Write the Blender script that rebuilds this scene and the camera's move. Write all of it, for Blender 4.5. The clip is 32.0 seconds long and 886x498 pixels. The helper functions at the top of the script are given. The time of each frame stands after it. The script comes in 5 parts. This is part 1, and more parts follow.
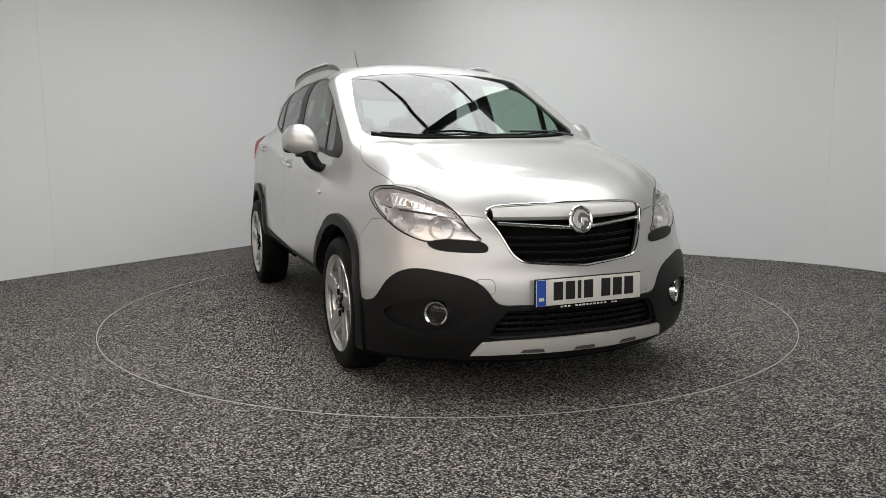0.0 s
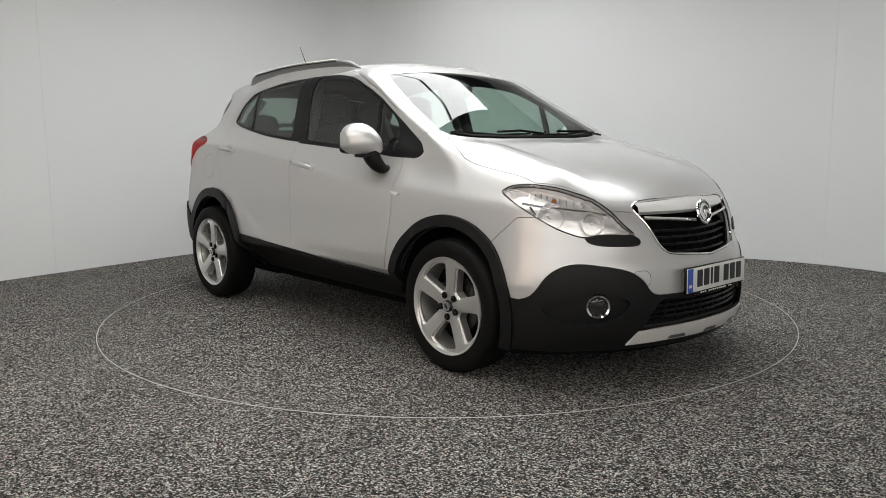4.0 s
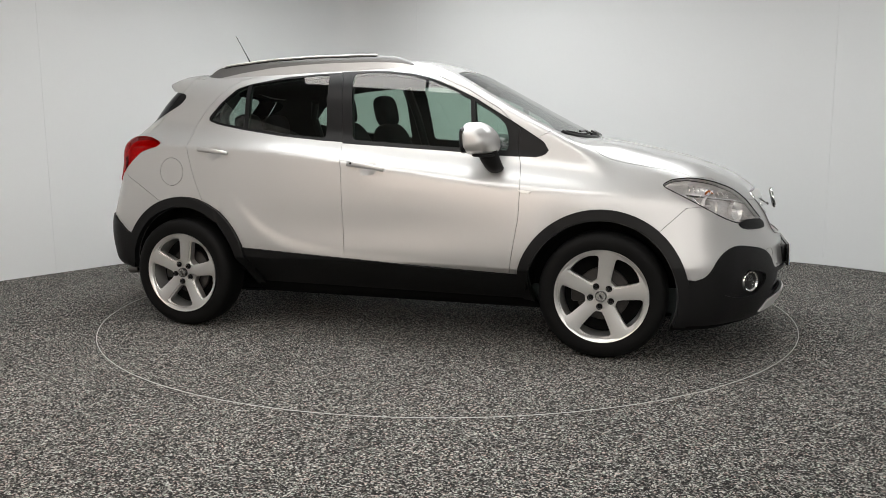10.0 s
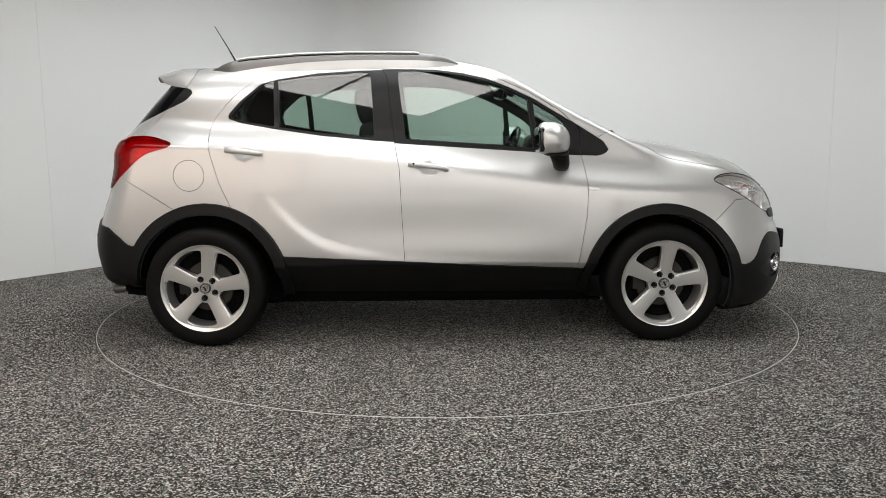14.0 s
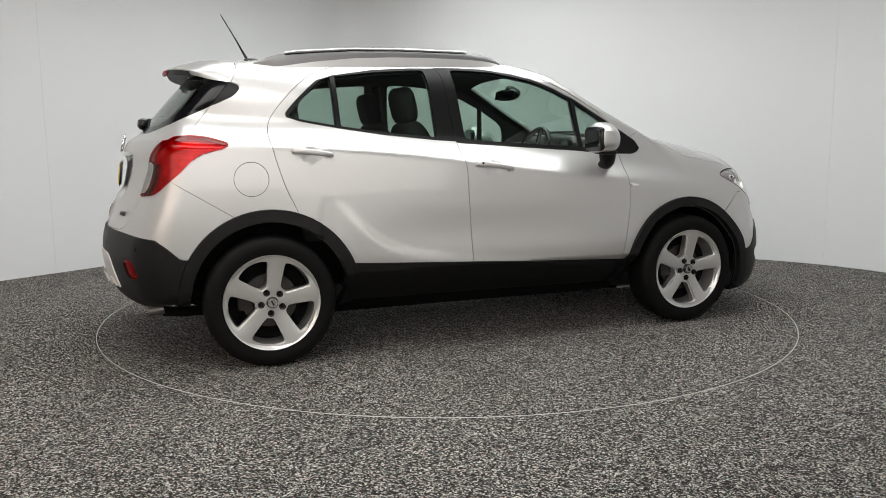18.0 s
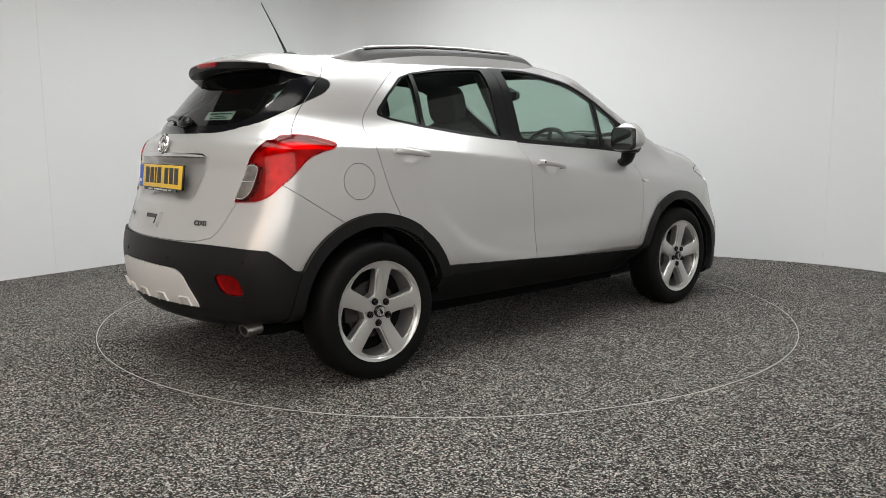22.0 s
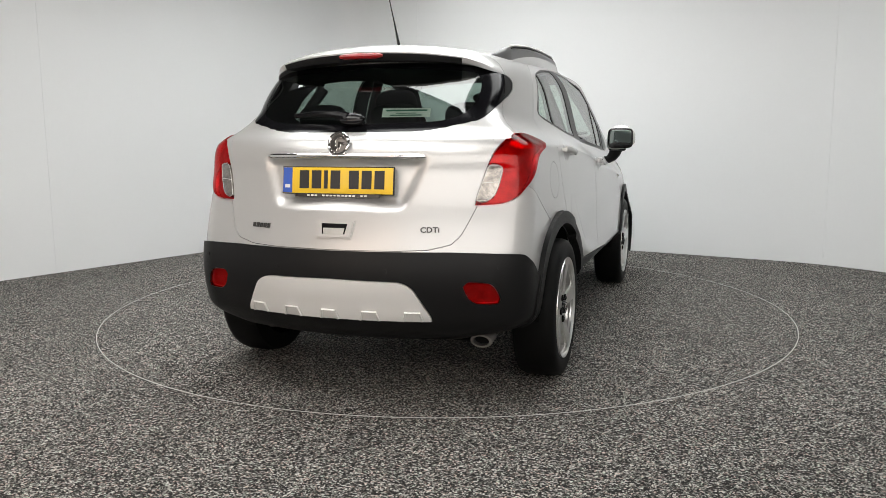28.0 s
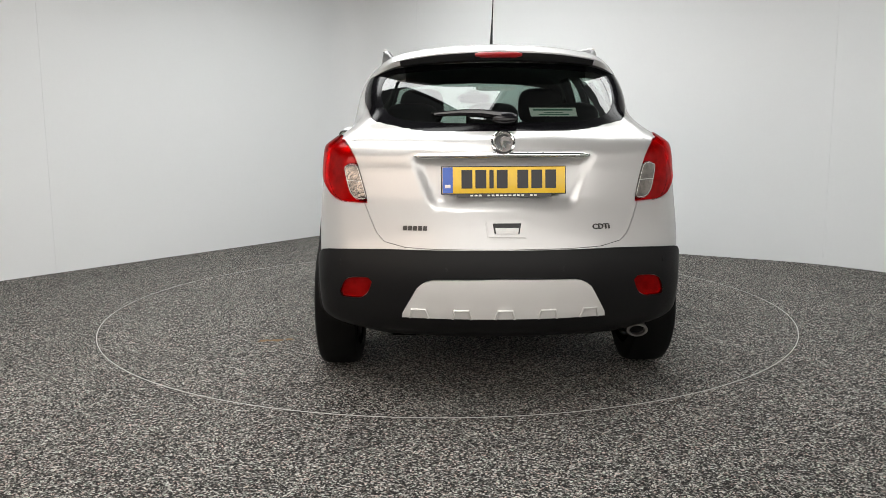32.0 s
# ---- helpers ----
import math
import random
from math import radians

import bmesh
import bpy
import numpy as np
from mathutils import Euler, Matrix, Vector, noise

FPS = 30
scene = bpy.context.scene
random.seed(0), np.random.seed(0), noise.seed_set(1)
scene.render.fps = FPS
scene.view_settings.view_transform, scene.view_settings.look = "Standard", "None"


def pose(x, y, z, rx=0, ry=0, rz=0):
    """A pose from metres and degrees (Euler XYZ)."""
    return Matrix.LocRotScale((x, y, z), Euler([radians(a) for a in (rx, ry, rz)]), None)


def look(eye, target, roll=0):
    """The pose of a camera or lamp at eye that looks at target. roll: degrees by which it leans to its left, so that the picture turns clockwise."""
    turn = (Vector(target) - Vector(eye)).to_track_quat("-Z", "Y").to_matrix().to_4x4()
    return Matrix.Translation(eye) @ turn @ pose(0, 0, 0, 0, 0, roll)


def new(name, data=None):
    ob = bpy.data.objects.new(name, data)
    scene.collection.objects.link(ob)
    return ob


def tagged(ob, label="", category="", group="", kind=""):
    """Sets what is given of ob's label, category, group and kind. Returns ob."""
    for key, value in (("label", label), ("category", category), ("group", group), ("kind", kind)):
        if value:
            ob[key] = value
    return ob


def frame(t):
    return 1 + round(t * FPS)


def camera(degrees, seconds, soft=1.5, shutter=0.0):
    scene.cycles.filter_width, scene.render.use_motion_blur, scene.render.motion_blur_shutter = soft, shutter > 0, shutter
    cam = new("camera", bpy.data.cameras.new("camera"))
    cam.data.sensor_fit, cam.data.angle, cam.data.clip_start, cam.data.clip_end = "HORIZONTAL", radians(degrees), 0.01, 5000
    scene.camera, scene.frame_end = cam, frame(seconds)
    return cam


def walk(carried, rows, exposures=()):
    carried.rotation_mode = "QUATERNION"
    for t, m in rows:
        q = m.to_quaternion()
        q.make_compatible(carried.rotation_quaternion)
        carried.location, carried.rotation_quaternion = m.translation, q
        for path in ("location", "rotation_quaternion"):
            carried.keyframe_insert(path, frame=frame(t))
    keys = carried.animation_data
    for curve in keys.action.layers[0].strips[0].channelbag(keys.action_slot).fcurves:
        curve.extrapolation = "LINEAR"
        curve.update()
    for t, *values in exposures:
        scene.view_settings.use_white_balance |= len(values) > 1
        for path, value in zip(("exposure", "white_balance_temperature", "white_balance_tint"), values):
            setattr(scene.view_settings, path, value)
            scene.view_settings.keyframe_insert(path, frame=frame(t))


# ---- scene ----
cam = camera(58.92, 32.0, soft=0.75)
EYE = (0.0, -5.366, 1.160)
walk(cam, [(t, look(EYE, (EYE[0] - 0.00423, EYE[1] + 0.98975, EYE[2] - 0.14276), -0.37)) for t in (0.0, 32.0)],
     [(0.0, -0.38), (3.0, -0.35), (6.0, -0.10), (13.0, -0.10), (19.0, -0.09), (25.0, 0.03), (32.0, 0.05)])

# ---- light: a large white ceiling of fabric panels over the turntable ----
world = bpy.data.worlds.new("world")
scene.world = world
world.use_nodes = True
world.node_tree.nodes["Background"].inputs[0].default_value = (0.9, 0.95, 1.0, 1)
world.node_tree.nodes["Background"].inputs[1].default_value = 0.02

# ---- materials ----
def material(name, colour, rough=0.5, metal=0.0, coat=0.0, grain=0.0, scale=60.0, bump_by=0.0, stain=0.0, stain_scale=3.0, glow=None, power=0.0, specular=0.5):
    """A principled material whose colour varies by fine grain and broad stains (in lamps, painted reflections), with a
    fine relief.
    """
    m = bpy.data.materials.new(name)
    m.use_nodes = True
    n, l = m.node_tree.nodes, m.node_tree.links
    p = n["Principled BSDF"]
    p.inputs["Base Color"].default_value = (*colour, 1)
    p.inputs["Roughness"].default_value = rough
    p.inputs["Metallic"].default_value = metal
    p.inputs["Coat Weight"].default_value = coat
    p.inputs["Coat Roughness"].default_value = 0.04
    p.inputs["Specular IOR Level"].default_value = specular
    if glow:
        p.inputs["Emission Color"].default_value = (*glow, 1)
        p.inputs["Emission Strength"].default_value = power
    if grain or bump_by or stain:
        at = n.new("ShaderNodeTexCoord")
        fine = n.new("ShaderNodeTexNoise")
        fine.inputs["Scale"].default_value = scale
        fine.inputs["Detail"].default_value = 3
        l.new(at.outputs["Object"], fine.inputs["Vector"])
        broad = n.new("ShaderNodeTexNoise")
        broad.inputs["Scale"].default_value = stain_scale
        broad.inputs["Detail"].default_value = 4
        l.new(at.outputs["Object"], broad.inputs["Vector"])
        total = n.new("ShaderNodeMath")
        total.operation = "MULTIPLY_ADD"
        total.inputs[1].default_value = grain
        l.new(fine.outputs[0], total.inputs[0])
        more = n.new("ShaderNodeMath")
        more.operation = "MULTIPLY_ADD"
        more.inputs[1].default_value = stain
        more.inputs[2].default_value = 1 - 0.5 * (grain + stain)
        l.new(broad.outputs[0], more.inputs[0])
        l.new(more.outputs[0], total.inputs[2])
        tint = n.new("ShaderNodeVectorMath")
        tint.operation = "SCALE"
        tint.inputs[0].default_value = colour
        l.new(total.outputs[0], tint.inputs["Scale"])
        l.new(tint.outputs[0], p.inputs["Base Color"])
        if bump_by:
            relief = n.new("ShaderNodeBump")
            relief.inputs["Strength"].default_value = bump_by
            relief.inputs["Distance"].default_value = 0.002
            l.new(fine.outputs[0], relief.inputs["Height"])
            l.new(relief.outputs[0], p.inputs["Normal"])
    return m


def glass(name, tint, base=0.085, gloss=1.0, rough=0.0):
    """A thin pane: tinted see-through, with a mirror sheen that grows at grazing angles."""
    m = bpy.data.materials.new(name)
    m.use_nodes = True
    n, l = m.node_tree.nodes, m.node_tree.links
    n.remove(n["Principled BSDF"])
    clear, mirror, mix, edge = (n.new(k) for k in ("ShaderNodeBsdfTransparent", "ShaderNodeBsdfGlossy", "ShaderNodeMixShader", "ShaderNodeLayerWeight"))
    clear.inputs[0].default_value = (*tint, 1)
    mirror.inputs["Roughness"].default_value = rough
    mirror.inputs["Color"].default_value = (gloss, gloss, gloss, 1)
    edge.inputs["Blend"].default_value = 0.5
    curve, lift = n.new("ShaderNodeMath"), n.new("ShaderNodeMath")
    curve.operation, lift.operation = "POWER", "MULTIPLY_ADD"
    curve.inputs[1].default_value = 5
    lift.inputs[1].default_value, lift.inputs[2].default_value = 1 - base, base
    l.new(edge.outputs["Facing"], curve.inputs[0])
    l.new(curve.outputs[0], lift.inputs[0])
    l.new(lift.outputs[0], mix.inputs[0])
    l.new(clear.outputs[0], mix.inputs[1])
    l.new(mirror.outputs[0], mix.inputs[2])
    l.new(mix.outputs[0], n["Material Output"].inputs[0])
    return m


def carpet():
    """Bonded crumb flooring: pale, mid and black granules about a centimetre across, with a few pink and green ones."""
    m = bpy.data.materials.new("granule_floor")
    m.use_nodes = True
    n, l = m.node_tree.nodes, m.node_tree.links
    p = n["Principled BSDF"]
    p.inputs["Roughness"].default_value = 0.8
    p.inputs["Specular IOR Level"].default_value = 0.25
    at = n.new("ShaderNodeTexCoord")
    warp = n.new("ShaderNodeTexNoise")
    warp.inputs["Scale"].default_value = 90
    l.new(at.outputs["Object"], warp.inputs["Vector"])
    push = n.new("ShaderNodeVectorMath")
    push.operation = "MULTIPLY_ADD"
    push.inputs[1].default_value = (0.012, 0.012, 0)
    l.new(warp.outputs["Color"], push.inputs[0])
    l.new(at.outputs["Object"], push.inputs[2])
    cell = n.new("ShaderNodeTexVoronoi")
    cell.inputs["Scale"].default_value = 175
    l.new(push.outputs[0], cell.inputs["Vector"])
    parts = n.new("ShaderNodeSeparateColor")
    l.new(cell.outputs["Color"], parts.inputs[0])
    ramp = n.new("ShaderNodeValToRGB")
    ramp.color_ramp.interpolation = "CONSTANT"
    stops = [(0.0, 0.002), (0.31, 0.007), (0.45, 0.044), (0.57, 0.134), (0.74, 0.295), (0.90, 0.53)]
    for k, (where, v) in enumerate(stops):
        e = ramp.color_ramp.elements[k] if k < 2 else ramp.color_ramp.elements.new(where)
        e.position, e.color = where, (v, v * 0.97, v * 0.905, 1)
    l.new(parts.outputs[0], ramp.inputs[0])
    hue = n.new("ShaderNodeValToRGB")
    hue.color_ramp.interpolation = "CONSTANT"
    for k, (where, c) in enumerate([(0.0, (1, 1, 1)), (0.72, (1.05, 0.85, 0.82)), (0.88, (0.85, 1.0, 0.92))]):
        e = hue.color_ramp.elements[k] if k < 2 else hue.color_ramp.elements.new(where)
        e.position, e.color = where, (*c, 1)
    l.new(parts.outputs[1], hue.inputs[0])
    broad = n.new("ShaderNodeTexNoise")
    broad.inputs["Scale"].default_value = 1.3
    broad.inputs["Detail"].default_value = 5
    l.new(at.outputs["Object"], broad.inputs["Vector"])
    wear = n.new("ShaderNodeMapRange")
    wear.inputs["From Min"].default_value, wear.inputs["From Max"].default_value = 0.3, 0.7
    wear.inputs["To Min"].default_value, wear.inputs["To Max"].default_value = 0.88, 1.1
    l.new(broad.outputs[0], wear.inputs[0])
    mul = n.new("ShaderNodeVectorMath")
    mul.operation = "MULTIPLY"
    l.new(ramp.outputs[0], mul.inputs[0])
    l.new(hue.outputs[0], mul.inputs[1])
    out = n.new("ShaderNodeVectorMath")
    out.operation = "SCALE"
    l.new(mul.outputs[0], out.inputs[0])
    l.new(wear.outputs[0], out.inputs["Scale"])
    l.new(out.outputs[0], p.inputs["Base Color"])
    relief = n.new("ShaderNodeBump")
    relief.inputs["Strength"].default_value = 0.5
    relief.inputs["Distance"].default_value = 0.004
    l.new(cell.outputs["Distance"], relief.inputs["Height"])
    l.new(relief.outputs[0], p.inputs["Normal"])
    return m


PAINT = material("silver_paint", (0.525, 0.522, 0.515), rough=0.38, metal=0.56, coat=0.8, grain=0.10, scale=900, stain=0.03)
CLAD = material("black_plastic", (0.0070, 0.0070, 0.0073), rough=0.46, specular=0.20, grain=0.3, scale=700, bump_by=0.15, stain=0.15)
GLOSS_BLACK = material("gloss_black", (0.006, 0.006, 0.007), rough=0.16, coat=0.15, specular=0.35)
FRIT = material("black_bordered_glass", (0.004, 0.004, 0.005), rough=0.14, specular=0.22)
PILLAR = material("satin_black_trim", (0.006, 0.006, 0.0064), rough=0.36, specular=0.2, grain=0.1, scale=400)
RUBBER = material("tyre_rubber", (0.0045, 0.0045, 0.0045), rough=0.6, specular=0.12, grain=0.35, scale=120, bump_by=0.2, stain=0.3)
ALLOY = material("alloy_silver", (0.72, 0.715, 0.70), rough=0.30, metal=0.85, coat=0.5, grain=0.06, scale=300, stain=0.05)
CHROME = material("chrome", (0.82, 0.82, 0.82), rough=0.07, metal=1.0)
STEEL = material("dull_steel", (0.20, 0.19, 0.18), rough=0.45, metal=0.9, grain=0.4, scale=80, stain=0.3)
DISC_STEEL = material("worn_brake_steel", (0.05, 0.047, 0.045), rough=0.5, metal=0.8, grain=0.4, scale=80, stain=0.4)
DARK = material("dark_void", (0.004, 0.004, 0.004), rough=0.9, specular=0.1)
SKID = material("satin_silver_plastic", (0.74, 0.73, 0.715), rough=0.42, metal=0.3, grain=0.06, scale=600, stain=0.04)
WING = material("brushed_silver", (0.74, 0.735, 0.72), rough=0.5, metal=0.25, grain=0.08, scale=300)
FABRIC = material("charcoal_cloth", (0.020, 0.020, 0.022), rough=0.9, grain=0.5, scale=300, bump_by=0.3, stain=0.2)
TRIM = material("grey_interior_plastic", (0.030, 0.030, 0.031), rough=0.6, grain=0.3, scale=300, bump_by=0.1)
HEADLINER = material("pale_headliner", (0.42, 0.41, 0.39), rough=0.9, grain=0.15, scale=300)
WALL = material("white_wall_panel", (0.71, 0.724, 0.729), rough=0.75, grain=0.02, scale=40, stain=0.05, stain_scale=0.7, bump_by=0.02)
CEILING = material("dark_ceiling_paint", (0.045, 0.045, 0.047), rough=0.9, grain=0.2, scale=60, stain=0.2)
FLOOR = carpet()
SIDE_GLASS = glass("green_tinted_glass", (0.62, 0.74, 0.68), 0.075)
SCREEN_GLASS = glass("windscreen_glass", (0.68, 0.80, 0.75), 0.10, 0.8)
REAR_GLASS = glass("dark_tinted_glass", (0.44, 0.51, 0.48), 0.15, 0.8)
RED_GLASS = glass("red_lens_glass", (0.78, 0.008, 0.014), 0.045, 0.5)
LENS = glass("clear_lens", (0.96, 0.96, 0.96), 0.05)
# strong mottling paints the facets' bright and dark reflections into both lamp colours
REFLECTOR = material("lamp_reflector", (0.78, 0.765, 0.755), rough=0.20, metal=0.5, grain=0.5, scale=30, bump_by=1.0, stain=0.6, stain_scale=16)
LAMP_BACK = material("lamp_backing", (0.60, 0.58, 0.58), rough=0.3, metal=0.6, grain=0.9, scale=34, bump_by=0.6, stain=1.2, stain_scale=12)
RED = material("red_lens", (0.27, 0.002, 0.004), rough=0.32, coat=0.05, grain=0.5, scale=45, stain=0.6, stain_scale=9)
RAIL_GREY = material("satin_rail", (0.19, 0.19, 0.19), rough=0.42, metal=0.8, grain=0.1, scale=500)
MIRROR_FACE = material("mirror_face", (0.12, 0.14, 0.135), rough=0.01, metal=1.0)
STICKER_INK = material("sticker_ink", (0.05, 0.16, 0.11), rough=0.6)
# the clear tail lamp's facet reflections, likewise painted as mottling
SILVER_LENS = material("silvered_lens", (0.24, 0.22, 0.20), rough=0.12, metal=0.85, coat=0.8, grain=1.4, scale=55, bump_by=1.0, stain=1.2, stain_scale=22)
EDGE = material("worn_metal_edge", (0.52, 0.52, 0.50), rough=0.5, metal=0.2, grain=0.4, scale=30, stain=0.5)
PLATE_WHITE = material("plate_white", (0.74, 0.74, 0.70), rough=0.35, coat=0.3, stain=0.05)
PANEL_LIGHT = material("lit_fabric", (0.8, 0.8, 0.8), glow=(0.985, 1.0, 0.992), power=5.6)
PANEL_DIM = material("dimmer_lit_fabric", (0.8, 0.8, 0.8), glow=(0.985, 1.0, 0.992), power=4.6)
NEAR_LIGHT = material("warm_lit_ceiling_fabric", (0.8, 0.8, 0.8), glow=(1.0, 0.97, 0.93), power=5.0)
# glow of two unseen fill panels, added to brighten the car's sides
WARM_FILL = material("warm_fill_glow", (0.8, 0.8, 0.8), glow=(1.0, 0.81, 0.67), power=2.7)
DIM_FILL = material("dim_fill_glow", (0.8, 0.8, 0.8), glow=(1.0, 0.95, 0.90), power=2.4)


def mesh_object(name, verts, faces, mat, parent=None, normals=None, smooth=False):
    me = bpy.data.meshes.new(name)
    me.from_pydata([tuple(map(float, v)) for v in verts], [], [tuple(f) for f in faces])
    me.materials.append(mat)
    if smooth or normals is not None:
        me.polygons.foreach_set("use_smooth", [True] * len(me.polygons))
    if normals is not None:
        me.normals_split_custom_set(normals)
    me.update()
    ob = new(name, me)
    ob.parent = parent
    return ob


def part(name, bm, mat, parent, label="", smooth=True, sharp=40):
    me = bpy.data.meshes.new(name)
    bm.normal_update()
    if smooth:
        for f in bm.faces:
            f.smooth = True
        for e in bm.edges:
            if len(e.link_faces) == 2 and e.calc_face_angle(0) > radians(sharp):
                e.smooth = False
    bm.to_mesh(me)
    bm.free()
    me.materials.append(mat)
    ob = new(name, me)
    ob.parent = parent
    if label:
        tagged(ob, label)
    return ob


def box(sx, sy, sz, m=None, bevel=0.0, seg=2):
    bm = bmesh.new()
    bmesh.ops.create_cube(bm, size=1, matrix=(m or Matrix()) @ Matrix.Diagonal((sx, sy, sz, 1)))
    if bevel:
        bmesh.ops.bevel(bm, geom=bm.edges[:], offset=bevel, segments=seg, affect="EDGES", profile=0.6)
    return bm


def lathe(profile, steps=48, axis="y", close=False):
    """A turned solid from (radius, along) pairs, about the y axis."""
    bm = bmesh.new()
    rings = []
    for r, h in profile:
        rings.append([bm.verts.new((r * math.cos(2 * math.pi * k / steps), h, r * math.sin(2 * math.pi * k / steps))) for k in range(steps)])
    for a, b in zip(rings, rings[1:] + ([rings[0]] if close else [])):
        for k in range(steps):
            bm.faces.new((a[k], a[(k + 1) % steps], b[(k + 1) % steps], b[k]))
    bmesh.ops.recalc_face_normals(bm, faces=bm.faces[:])
    return bm


def tube(points, radius, sides=8, closed=False, flat=1.0):
    """A round bar along points."""
    bm = bmesh.new()
    pts = [Vector(p) for p in points]
    rings = []
    for i, p in enumerate(pts):
        a = pts[i - 1] if i or closed else p
        b = pts[(i + 1) % len(pts)] if i + 1 < len(pts) or closed else p
        d = (b - a).normalized()
        side = d.cross(Vector((0, 0, 1)))
        if side.length < 0.05:
            side = d.cross(Vector((1, 0, 0)))
        side.normalize()
        up = side.cross(d)
        r = radius[i] if isinstance(radius, (list, tuple)) else radius
        rings.append([bm.verts.new(p + (side * math.cos(2 * math.pi * k / sides) + up * math.sin(2 * math.pi * k / sides) * flat) * r) for k in range(sides)])
    for a, b in zip(rings, rings[1:] + ([rings[0]] if closed else [])):
        for k in range(sides):
            bm.faces.new((a[k], a[(k + 1) % sides], b[(k + 1) % sides], b[k]))
    if not closed:
        bm.faces.new(rings[0])
        bm.faces.new(rings[-1])
    bmesh.ops.recalc_face_normals(bm, faces=bm.faces[:])
    return bm


# ---- the car's outer form: one smooth closed surface, F < 0 inside ----
def knots(*pairs):
    """A smooth curve through (position, value) pairs."""
    xs, ys = np.array(pairs[::2], float), np.array(pairs[1::2], float)
    d = np.diff(ys) / np.diff(xs)
    m = np.concatenate([[d[0]], (d[1:] * np.diff(xs)[:-1] + d[:-1] * np.diff(xs)[1:]) / (xs[2:] - xs[:-2]), [d[-1]]])

    def curve(x):
        x = np.clip(x, xs[0], xs[-1])
        i = np.clip(np.searchsorted(xs, x) - 1, 0, len(xs) - 2)
        h = xs[i + 1] - xs[i]
        s = (x - xs[i]) / h
        return (ys[i] * (1 + 2 * s) * (1 - s) ** 2 + m[i] * h * s * (1 - s) ** 2
                + ys[i + 1] * s * s * (3 - 2 * s) + m[i + 1] * h * s * s * (s - 1))
    return curve


def smax(a, b, r):
    h = np.maximum(r - np.abs(a - b), 0) / r
    return np.maximum(a, b) + h * h * r / 4


def smin(a, b, r):
    return -smax(-a, -b, r)


def bump(x, centre, half, soft):
    """1 within half of centre, falling smoothly to 0 over soft."""
    s = np.clip((half + soft - np.abs(x - centre)) / soft, 0, 1)
    return s * s * (3 - 2 * s)


def ROOF(x):
    """Height along the middle: roof, straight screen and hood run into one another."""
    roof = 1.628 - 0.031 * (x + 0.15) ** 2
    screen = 1.489 - 0.545 * (x - 0.5) - 0.035 * (x - 0.5) ** 2
    u = x - 1.3
    hood = 1.121 - 0.17 * u - 0.055 * np.sqrt(u * u + 0.01) - 0.25 * np.clip(u, 0, 2) ** 4
    return smax(smin(roof, screen, 0.12), hood, 0.03)


NOSE = knots(0.1, 2.0563, 0.2, 2.1547, 0.27, 2.1942, 0.36, 2.2115, 0.47, 2.2103, 0.56, 2.1957, 0.66, 2.1576, 0.76, 2.1359, 0.84, 2.1095, 0.92, 2.0627, 1.1, 1.9164)
TAIL = knots(0.15, -1.7936, 0.25, -1.8859, 0.3, -1.9677, 0.37, -2.0266, 0.46, -2.0535, 0.62, -2.06, 0.69, -2.0424, 0.78, -2.0127, 0.9, -1.9706, 1, -1.9485, 1.09, -1.9378, 1.15, -1.9011, 1.21, -1.8265, 1.33, -1.7102, 1.45, -1.6054, 1.55, -1.5266, 1.7, -1.3947)
PLAN = knots(-2.2, 0.5151, -2.05, 0.6946, -1.9, 0.7677, -1.75, 0.8078, -1.6, 0.8161, -1.4, 0.8298, -1.15, 0.8394, 0, 0.8541, 1.05, 0.8623, 1.3, 0.8538, 1.5, 0.8251, 1.7, 0.7756, 1.85, 0.7274, 2, 0.6529, 2.2, 0.4987)
CREASE = knots(-2.1, 1.1226, -1.42, 1.1147, -1.11, 1.1027, -0.62, 1.0691, -0.19, 1.0189, 0.27, 0.9605, 0.61, 0.9198, 1, 0.8829, 1.6, 0.8436, 2.2, 0.7767)

FLANK = knots(-1.1, 1.05, -0.95, 0.90, -0.84, 0.78, -0.72, 0.675, -0.55, 0.590, -0.3, 0.540, 0.3, 0.495, 0.9, 0.44)


K = [0.7419, 0.2188, 0.1111, 0.1549, -0.0018, 0.8896, 0.5895, 0.041, 0.1616, 0.0694, 0.4736, 0.1166, 0.3642, -0.0768, 0.1714, 0.0277]


BOWLS = [(-0.037, 0.986), (-1.045, 1.072)]


def house_width(x, z):
    """Half the width of the glass house over the beltline."""
    house = K[0] - K[1] * (z - 1.09) - K[2] * np.clip(z - 1.2, 0, 1) ** 2
    return house - K[3] * np.clip((-0.95 - x) / 0.8, 0, 2) ** 2 - K[4] * np.clip((x - 0.75) / 0.6, 0, 3) ** 2


